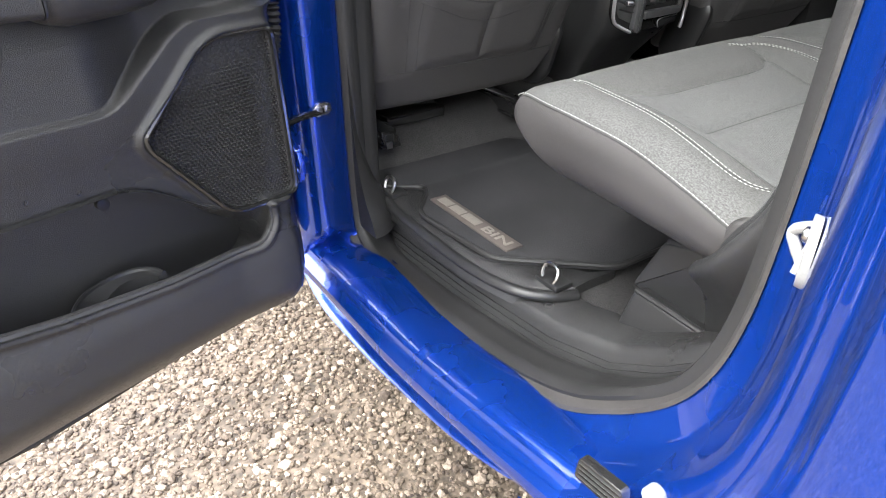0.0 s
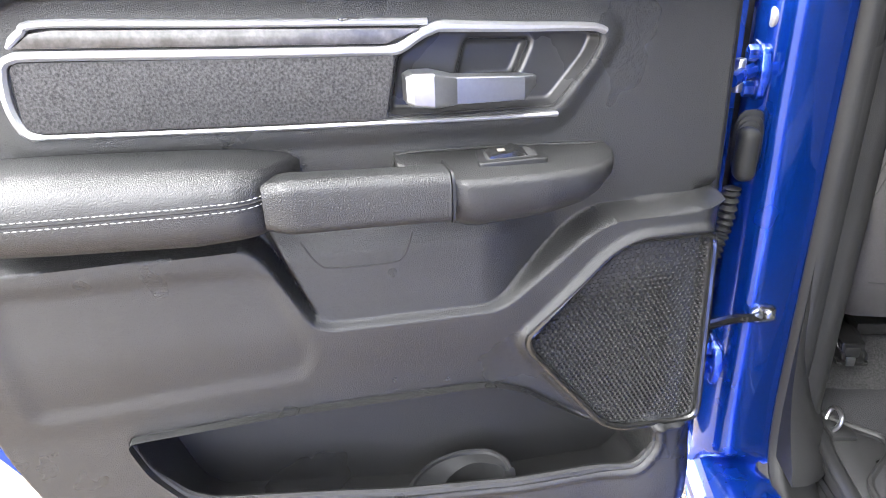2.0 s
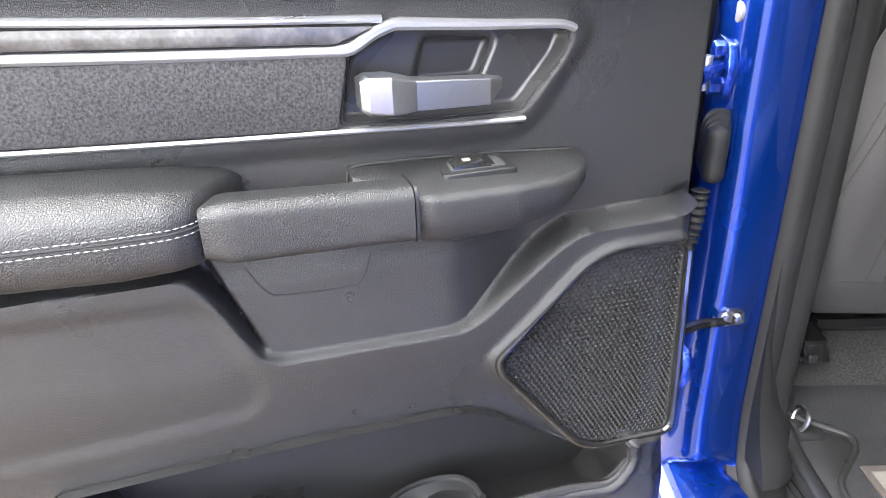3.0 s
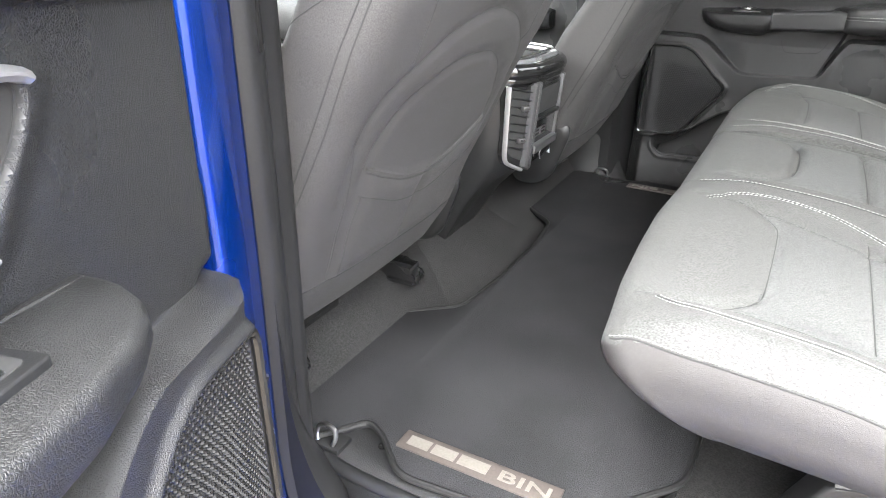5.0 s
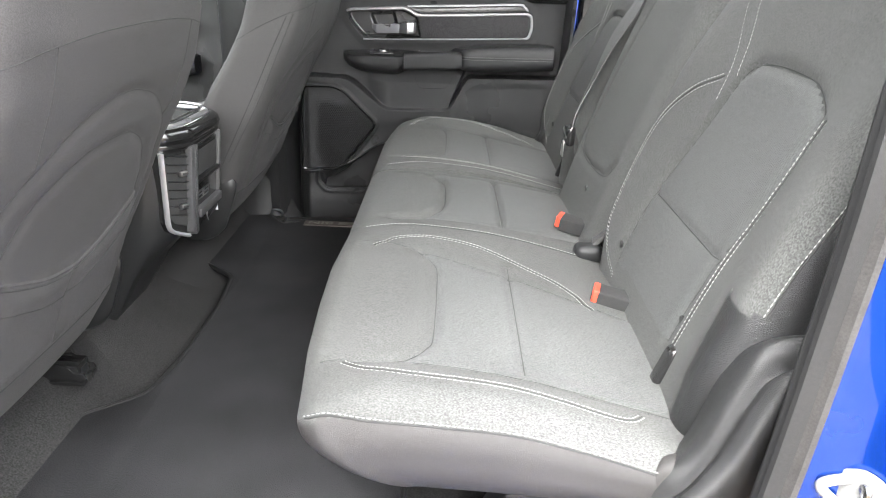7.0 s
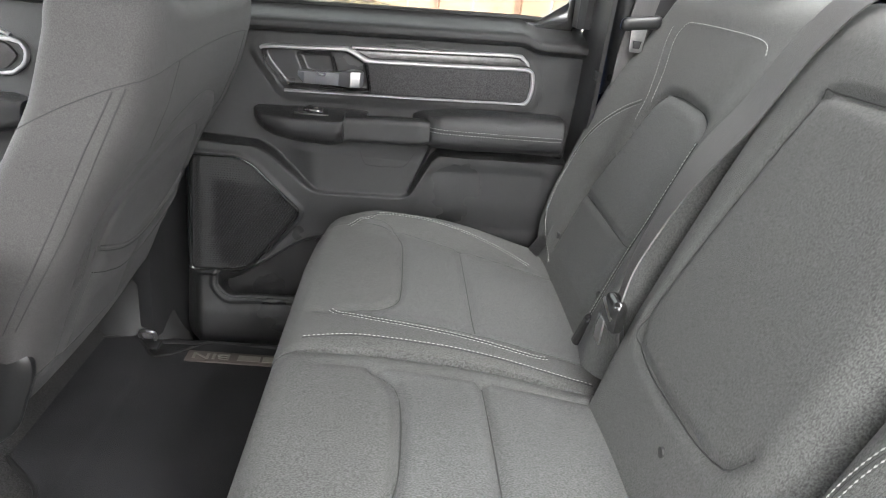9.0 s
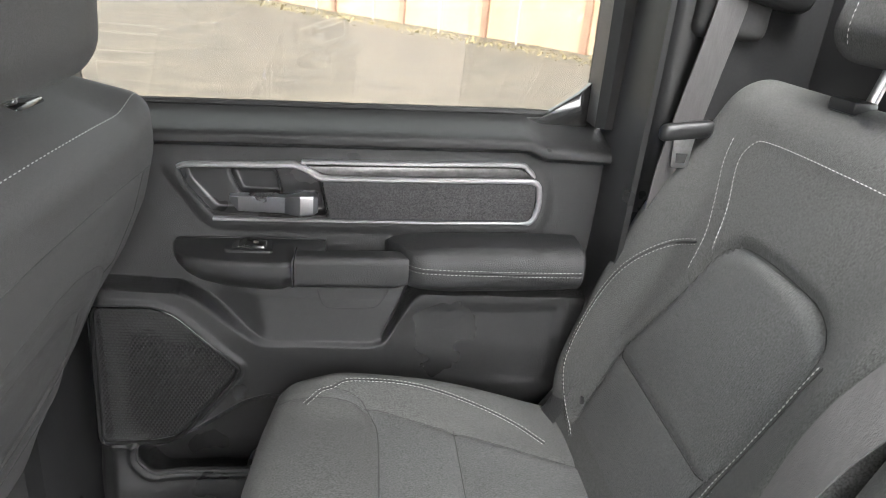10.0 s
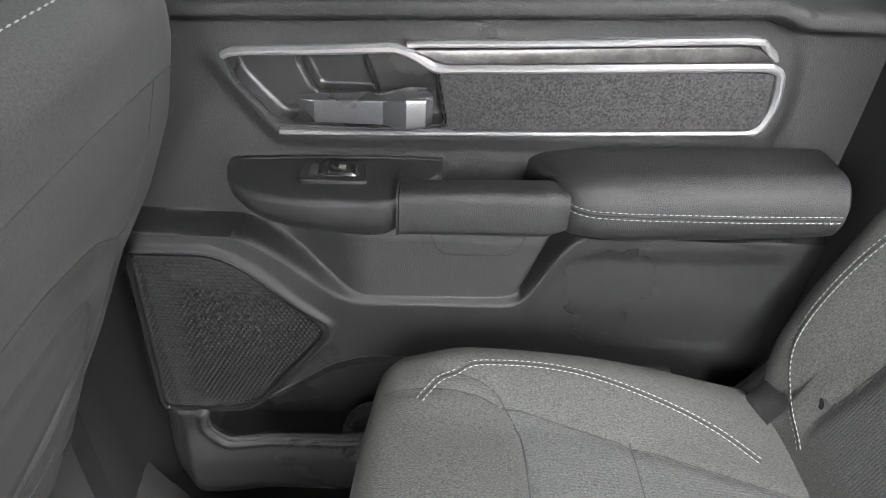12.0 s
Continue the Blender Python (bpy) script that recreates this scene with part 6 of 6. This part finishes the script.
def hinge(z, label):
    ob = part("door_hinge", slab(round_poly([(-0.052, z + 0.038), (-0.012, z + 0.03), (-0.005, z), (-0.014, z - 0.034), (-0.052, z - 0.036)], 0.008), -0.858, -0.842, 0.002), PAINT, truck, label)
    part("arm", tube([(-0.03, -0.858, z + 0.002), (-0.005, -0.88, z + 0.002), (0.03, -0.905, z)], 0.009, 8), PAINT, ob)
    part("pin", cyl((-0.004, -0.885, z - 0.02), (-0.004, -0.885, z + 0.02), 0.007, 12, bevel=0.001), STEEL, ob)
    for dz in (-0.022, 0.022):
        part("bolt", cyl((-0.030, -0.856, z + dz), (-0.030, -0.870, z + dz), 0.010, 6, bevel=0.001), PAINT, ob)
    return ob


hinge(0.515, "blue painted upper door hinge with two bolts")
hinge(0.085, "blue painted lower door hinge with two bolts")
plug = solo("body_plug", cyl((-0.02, -0.838, 0.580), (-0.02, -0.852, 0.580), 0.013, 20, bevel=0.003), WHITE_METAL, "pale grey plug in the blue pillar", "body plug")

boot = thing("wiring_boot", (0.03, -0.86, 0.33), "black rubber wiring boot with ribbed sleeve", "wiring boot")
part("boot_elbow", pillow((0.015, 0.013, 0.034), 0.012, (10, 8, 14), lambda q: q + np.array([0.026, -0.872, 0.425])), RUBBER, boot)
for k in range(3):
    part("boot_flange", pillow((0.005, 0.020 - 0.002 * k, 0.042 - 0.004 * k), (0.004, 0.015, 0.026), (4, 10, 14), lambda q: q + np.array([-0.008 + 0.010 * k, -0.86 - 0.004 * k, 0.43])), RUBBER, boot)
sl = curve([(0.034, -0.885, 0.385), (0.036, -0.888, 0.34), (0.045, -0.90, 0.30), (0.06, -0.915, 0.27)], 60)
part("ribbed_sleeve", tube(sl, 0.0095 + 0.0022 * np.sin(np.arange(60) * 1.6), 10), RUBBER, boot)

# ---- belts and buckles ----
def buckle(p, way, label):
    ob = thing("seat_belt_buckle", (p[0] + 0.03, p[1], p[2] - 0.03), label, "belt buckle", "seat belt buckles")
    m = Matrix.Translation(p) @ Euler((0, radians(8), radians(way))).to_matrix().to_4x4()

    def put(vf):
        v = np.array([m @ Vector(w) for w in vf[0]])
        return v, vf[1]

    part("buckle_body", put(box((0.040, 0, -0.003), (0.038, 0.0175, 0.0135), 0.004, 3)), SEAM_AND_SHADE, ob, "black plastic buckle body")
    part("release_button", put(box((0.0, 0, 0.0), (0.005, 0.0165, 0.0105), 0.002)), RED, ob, "orange-red release button")
    part("button_slot", put(box((-0.0045, 0, -0.0045), (0.0016, 0.010, 0.0022), 0.0005)), SEAM_AND_SHADE, ob)
    part("buckle_stalk", put(box((0.085, 0, -0.016), (0.03, 0.014, 0.005), 0.003)), BELT, ob)
    return ob


buckle((0.745, -0.325, 0.278), -15, "black belt buckle with orange-red button on the bench")
buckle((0.728, -0.050, 0.293), -22, "black belt buckle with orange-red button on the middle cushion")


def webbing(pts, across, width=0.046, thick=0.0022):
    """A flat belt along a line; across gives the belt's own width direction at each point."""
    p = curve(pts, 60)
    w = curve(across, 60)
    t = np.gradient(p, axis=0)
    secs = []
    for a, b, d in zip(p, w, t):
        b = b / np.linalg.norm(b)
        n = np.cross(b, d)
        n /= np.linalg.norm(n) + 1e-9
        secs.append([a - b * width / 2 - n * thick / 2, a + b * width / 2 - n * thick / 2, a + b * width / 2 + n * thick / 2, a - b * width / 2 + n * thick / 2])
    return loft(secs)


mb = thing("middle_seat_belt", (0.79, 0.2, 0.30), "dark grey lap belt hanging beside the middle backrest", "seat belt")
part("webbing", webbing([(0.776, 0.196, 0.405), (0.790, 0.216, 0.456), (0.815, 0.232, 0.510), (0.838, 0.232, 0.570), (0.858, 0.224, 0.615), (0.880, 0.212, 0.660), (0.896, 0.196, 0.712), (0.911, 0.184, 0.752), (0.94, 0.166, 0.80), (1.0, 0.15, 0.84)], [(0.3, 1, 0.2), (0.3, 1, 0.2), (0.25, 1, 0.35), (0.1, 1, 0.45), (0.0, 1, 0.5), (0.0, 1, 0.4), (0, 1, 0.3), (0, 1, 0.25), (0, 1, 0.2), (0, 1, 0.1)], 0.047), BELT, mb, "dark grey webbing")
part("tongue_head", pillow((0.010, 0.022, 0.022), 0.009, (6, 10, 10), lambda q: q + np.array([0.772, 0.194, 0.398])), GLOSS, mb, "black belt tongue head")
part("tongue_bar", tube([(0.764, 0.176, 0.396), (0.762, 0.212, 0.410)], 0.003, 8), STEEL, mb)
part("steel_tongue", box((0.762, 0.206, 0.366), (0.0015, 0.012, 0.018), 0.001), STEEL, mb, "bright steel belt tongue")
part("belt_tail", webbing([(0.785, 0.212, 0.40), (0.80, 0.216, 0.34), (0.82, 0.216, 0.27)], [(0.3, 1, 0), (0.5, 1, 0), (0.5, 1, 0)], 0.04), BELT, mb)
lb = thing("belt_stalk", (0.80, -0.15, 0.27), "grey belt loop tucked between two backrests", "seat belt")
part("stalk_webbing", webbing([(0.775, -0.140, 0.285), (0.80, -0.150, 0.32), (0.825, -0.158, 0.385), (0.84, -0.16, 0.41), (0.86, -0.16, 0.40)], [(0.2, 1, 0), (0.3, 1, 0), (0.3, 1, 0), (0.2, 1, 0), (0.2, 1, 0)], 0.036, 0.006), BELT, lb)
part("stalk_foot", pillow((0.025, 0.02, 0.016), 0.012, (8, 8, 6), lambda q: q + np.array([0.765, -0.155, 0.272])), PLASTIC_SOFT, lb)

sb = thing("shoulder_belt", (0.93, 0.69, 0.40), "black shoulder belt with steel tongue on the far pillar", "seat belt")
part("webbing", webbing([(0.885, 0.705, 0.55), (0.885, 0.70, 0.66), (0.895, 0.698, 0.74), (0.915, 0.700, 0.86), (0.92, 0.702, 0.90)], [(1, 0.2, 0.2), (1, 0.2, 0.2), (1, 0.2, 0.15), (1, 0.2, 0.1), (1, 0.2, 0.0)], 0.047), BELT, sb, "black ribbed webbing")
part("tongue_clip", pillow((0.036, 0.010, 0.012), 0.009, (12, 6, 6), lambda q: np.stack([q[:, 0] + 0.893, q[:, 1] + 0.694, q[:, 2] + 0.718 + 0.15 * q[:, 0]], 1)), PLASTIC_SOFT, sb, "black belt clip")
tg = slab(round_poly([(0.876, 0.712), (0.905, 0.712), (0.902, 0.668), (0.880, 0.668)], 0.004), 0.688, 0.690, 0.0004)
part("steel_tongue", tg, STEEL, sb, "bright steel belt tongue")
part("tongue_slot", slab([(0.883, 0.688), (0.899, 0.688), (0.897, 0.675), (0.885, 0.675)], 0.6868, 0.6885, 0.0003), SEAM_AND_SHADE, sb)
gd = pillow((0.075, 0.03, 0.02), 0.016, (14, 8, 6), lambda q: np.stack([q[:, 0] + 0.945, q[:, 1] + 0.712, q[:, 2] + 0.905 - 0.25 * q[:, 0] + 1.5 * q[:, 0] ** 2], 1))
part("belt_guide", gd, PLASTIC_SOFT, sb, "black plastic belt guide")
# solid dark body in place of the shade within the guide
part("guide_hollow_shade", pillow((0.05, 0.02, 0.045), 0.016, (10, 6, 10), lambda q: q + np.array([0.93, 0.724, 0.88])), SEAM_AND_SHADE, sb)

# ---- front doors seen past the seats ----
for s in (-1, 1):
    fd_ob = thing("front_door_trim", (-0.6, s * 0.82, -0.05), "closed front door trim with silver moulding and armrest", "vehicle door", "front doors of the truck")

    def put(vf):
        return vf if s > 0 else mirror(vf)

    part("trim_panel", put(slab(round_poly([(-1.05, 0.69), (-0.15, 0.70), (-0.12, 0.60), (-0.12, -0.05), (-1.05, -0.05)], 0.04), 0.805, 0.86, 0.02, 4)), PLASTIC, fd_ob)
    part("belt_roll", put(pillow((0.47, 0.022, 0.035), 0.02, (20, 6, 6), lambda q: q + np.array([-0.60, 0.800, 0.665]))), PLASTIC_SOFT, fd_ob)
    loop = np.concatenate([curve([(-0.95, 0.555), (-0.40, 0.558), (-0.26, 0.560)], 10), curve([(-0.243, 0.556), (-0.233, 0.540), (-0.24, 0.515), (-0.262, 0.497)], 8), curve([(-0.29, 0.493), (-0.95, 0.480)], 8)])
    part("bright_moulding", put(band(loop, np.concatenate([np.full(10, 0.009), np.full(8, 0.007), np.full(8, 0.0045)]), 0.793, 0.806)), SILVER, fd_ob, "satin silver moulding")
    part("upper_moulding", put(band([(-0.95, 0.585), (-0.34, 0.588), (-0.30, 0.582), (-0.26, 0.566)], 0.006, 0.795, 0.806)), SILVER, fd_ob)
    part("cloth_insert", put(slab(round_poly([(-0.95, 0.548), (-0.27, 0.552), (-0.25, 0.53), (-0.275, 0.502), (-0.95, 0.488)], 0.01), 0.798, 0.806, 0.002)), FABRIC_BACK, fd_ob)
    part("armrest", put(along_x([(-0.95, 0.72, 0.82, 0.39, 0.445, 0.02), (-0.45, 0.72, 0.82, 0.392, 0.452, 0.02), (-0.27, 0.722, 0.82, 0.395, 0.458, 0.02), (-0.235, 0.75, 0.82, 0.40, 0.45, 0.02)])), VINYL, fd_ob, "black padded armrest")
    pn = part("window_pane", put(slab([(-1.02, 0.68), (-0.80, 1.10), (-0.10, 1.13), (-0.10, 0.68)], 0.866, 0.870, 0.0005)), GLASS, fd_ob, "clear side window glass", 0)
    pn.visible_shadow = False
    part("window_post", put(box((-0.045, 0.80, 0.93), (0.045, 0.05, 0.24), 0.02)), PLASTIC_SOFT, fd_ob)

# ---- dashboard far ahead ----
dash = thing("dashboard", (-1.1, 0, 0.2), "dark dashboard with steering wheel", "dashboard")
part("dash_body", pillow((0.22, 0.76, 0.22), 0.08, (12, 30, 12), lambda q: np.stack([q[:, 0] - 1.17, q[:, 1], q[:, 2] + 0.42], 1)), PLASTIC_SOFT, dash)
th_ = np.linspace(0, 2 * math.pi, 40, endpoint=False)
part("steering_wheel", tube(np.stack([-0.88 + 0.09 * np.sin(th_), -0.42 + 0.19 * np.cos(th_), 0.55 + 0.165 * np.sin(th_)], 1), 0.014, 8, True), VINYL, dash)


# ---- the lot beyond the far window ----
WALL_PAINT = material("faded_peach_masonry", (0.52, 0.36, 0.25), 0.9, vary=0.12, scale=1.5, fine=0.1, fine_scale=40, bump=0.4, bump_scale=80)
PILLAR = material("brown_masonry", (0.34, 0.20, 0.14), 0.9, vary=0.15, scale=3, fine_scale=40)
GALV = material("galvanised_steel", (0.55, 0.56, 0.56), 0.45, metal=0.7, vary=0.1)
LEAF = material("autumn_leaf", (0.13, 0.12, 0.03), 0.7, vary=0.5, scale=3.0, fine=0.4, fine_scale=30, color2=(0.36, 0.13, 0.03))
STRAW = material("dry_yellow_grass", (0.30, 0.24, 0.12), 0.9, vary=0.3, scale=4, fine=0.3, fine_scale=50)
BARK = material("grey_bark", (0.12, 0.09, 0.07), 0.9, vary=0.3, scale=15)
W0, W1 = np.array([-9.0, 30.5]), np.array([13.0, 7.2])
WD = (W1 - W0) / np.linalg.norm(W1 - W0)
WN = np.array([-WD[1], WD[0]])
LEN = float(np.linalg.norm(W1 - W0))


def wall_box(s0, s1, d0, d1, z0, z1):
    c = [W0 + WD * s + WN * d for s, d in ((s0, d0), (s1, d0), (s1, d1), (s0, d1))]
    return loft([[(*p, z) for p in c] for z in (z0 + GZ, z1 + GZ)])


lot_wall = thing("boundary_wall", (*((W0 + W1) / 2), GZ), "faded peach masonry wall with brown piers", "boundary wall")
piers = np.arange(0.5, LEN, 2.9)
for s in piers:
    part("pier", wall_box(s - 0.09, s + 0.09, -0.14, 0.14, -0.1, 1.32), PILLAR, lot_wall, "brown masonry pier")
for a, b in zip(piers[:-1], piers[1:]):
    part("wall_panel", wall_box(a + 0.09, b - 0.09, -0.05, 0.05, -0.1, 1.25), WALL_PAINT, lot_wall)
fence = thing("wire_fence", (*((W0 + W1) / 2 - WN * 0.9), GZ), "thin galvanised pipe fence in front of the wall", "fence")
for s in np.arange(0.3, LEN, 2.4):
    p = W0 + WD * s - WN * 0.9
    post = part("fence_post", cyl((*p, GZ - 0.05), (*p, GZ + 1.36), 0.024, 10), GALV, fence)
    part("post_cap", box((*p, GZ + 1.36), (0.045, 0.045, 0.05), 0.01), WHITE_METAL, post, "pale post cap")
pa, pb = W0 - WN * 0.9, W1 - WN * 0.9
part("top_rail", tube([(*pa, GZ + 1.36), (*pb, GZ + 1.36)], 0.02, 8), GALV, fence)
rng = random.Random(4)


def tufts(n, spot, size, flatness):
    vs, fs = [], []
    for _ in range(n):
        c = np.array(spot())
        a, b = rng.uniform(0, 6.28), rng.uniform(-0.9, 0.9)
        u = np.array([math.cos(a), math.sin(a), b]) * size * rng.uniform(0.6, 1.3)
        w = np.array([-math.sin(a) * 0.5, math.cos(a) * 0.5, rng.uniform(0.2, 1) * flatness]) * size * rng.uniform(0.4, 0.9)
        k = len(vs)
        vs += [c - u, c - w * 0.6, c + u, c + w]
        fs += [[k, k + 1, k + 2], [k, k + 2, k + 3]]
    return np.array(vs), fs


for k in range(9):
    s0 = 1.5 + k * 3.4
    p0 = W0 + WD * s0 + WN * 1.5
    shrub = thing("shrub", (*p0, GZ), "autumn shrub with green and orange leaves behind the wall", "shrub", "shrubs behind the wall")
    hgt = 2.2 + 0.9 * rng.random()
    part("stem", tube(curve([(*p0, GZ), (p0[0] + 0.1, p0[1], GZ + 0.8), (p0[0] - 0.05, p0[1] + 0.1, GZ + hgt * 0.8)], 12), np.linspace(0.06, 0.015, 12), 8), BARK, shrub)
    for j in range(5):
        a = j * 1.3 + k
        part("branch", tube(curve([(p0[0], p0[1], GZ + 0.5 + 0.2 * j), (p0[0] + 0.5 * math.cos(a), p0[1] + 0.5 * math.sin(a), GZ + 1.0 + 0.25 * j), (p0[0] + 1.0 * math.cos(a), p0[1] + 0.9 * math.sin(a), GZ + 1.2 + 0.3 * j)], 8), np.linspace(0.025, 0.006, 8), 6), BARK, shrub)

    def spot():
        a, r = rng.uniform(0, 6.28), abs(rng.gauss(0, 0.75))
        return (p0[0] + 1.25 * r * math.cos(a), p0[1] + r * math.sin(a), GZ + 0.5 + hgt * min(1.0, rng.betavariate(2.2, 1.6)) * (1 - 0.12 * r))

    tagged(part("crown", tufts(1500, spot, 0.075, 1.0), LEAF, shrub, "green and orange leaves", 0), kind="stuff")


def strip_spot():
    s, d = rng.uniform(0, LEN), rng.gauss(-1.3, 0.5)
    p = W0 + WD * s + WN * d
    return (*p, GZ + rng.uniform(0, 0.05))


solo("dry_grass", tufts(3500, strip_spot, 0.045, 0.8), STRAW, "yellow dry grass and fallen leaves along the wall", "grass", kind="stuff", smooth=0)

# ---- loose stones on the lot beside the truck ----
STONE = material("mixed_gravel_stone", (0.165, 0.138, 0.108), 0.85, vary=0.2, scale=20, fine=0.25, fine_scale=250, bump=0.4, bump_scale=300)
sn = STONE.node_tree
oi = sn.nodes.new("ShaderNodeNewGeometry")
rampn = sn.nodes.new("ShaderNodeValToRGB")
for pos, colr in ((0.0, (0.036, 0.026, 0.019, 1)), (0.35, (0.080, 0.060, 0.043, 1)), (0.7, (0.135, 0.104, 0.077, 1)), (1.0, (0.26, 0.215, 0.17, 1))):
    el = rampn.color_ramp.elements.new(pos) if pos not in (0.0, 1.0) else rampn.color_ramp.elements[-int(pos)]
    el.color = colr
sn.links.new(oi.outputs["Random Per Island"], rampn.inputs[0])
mixn = next(n for n in sn.nodes if n.type == "MIX" and n.blend_type == "MULTIPLY")
sn.links.new(rampn.outputs[0], mixn.inputs["A"])
rs = np.random.RandomState(3)
ico = bmesh.new()
bmesh.ops.create_icosphere(ico, subdivisions=1, radius=1.0)
iv, if_ = bm_vf(ico)
NS = 30000
x = rs.uniform(-1.3, 0.75, NS)
y = rs.uniform(-1.75, -0.25, NS)
size = np.clip(rs.lognormal(math.log(0.0058), 0.40, NS), 0.003, 0.02)
keep_v, keep_f = [], []
ang = rs.uniform(0, 6.28, NS)
sq = rs.uniform(0.45, 0.85, NS)
el_ = rs.uniform(0.65, 1.0, NS)
jit = rs.uniform(0.78, 1.15, (NS, len(iv), 1))
base_v = iv[None] * jit
vx = base_v[:, :, 0] * size[:, None]
vy = base_v[:, :, 1] * (size * el_)[:, None]
vz = base_v[:, :, 2] * (size * sq)[:, None]
ca, sa = np.cos(ang)[:, None], np.sin(ang)[:, None]
allv = np.stack([x[:, None] + ca * vx - sa * vy, y[:, None] + sa * vx + ca * vy, (ground_height(x, y) + size * sq * 0.35)[:, None] + vz], -1).reshape(-1, 3)
allf = (np.arange(NS)[:, None, None] * len(iv) + np.array(if_)[None]).reshape(-1, 3)
solo("gravel", (allv, allf.tolist()), STONE, "loose mixed brown and pale gravel stones", "gravel", kind="stuff", smooth=0)
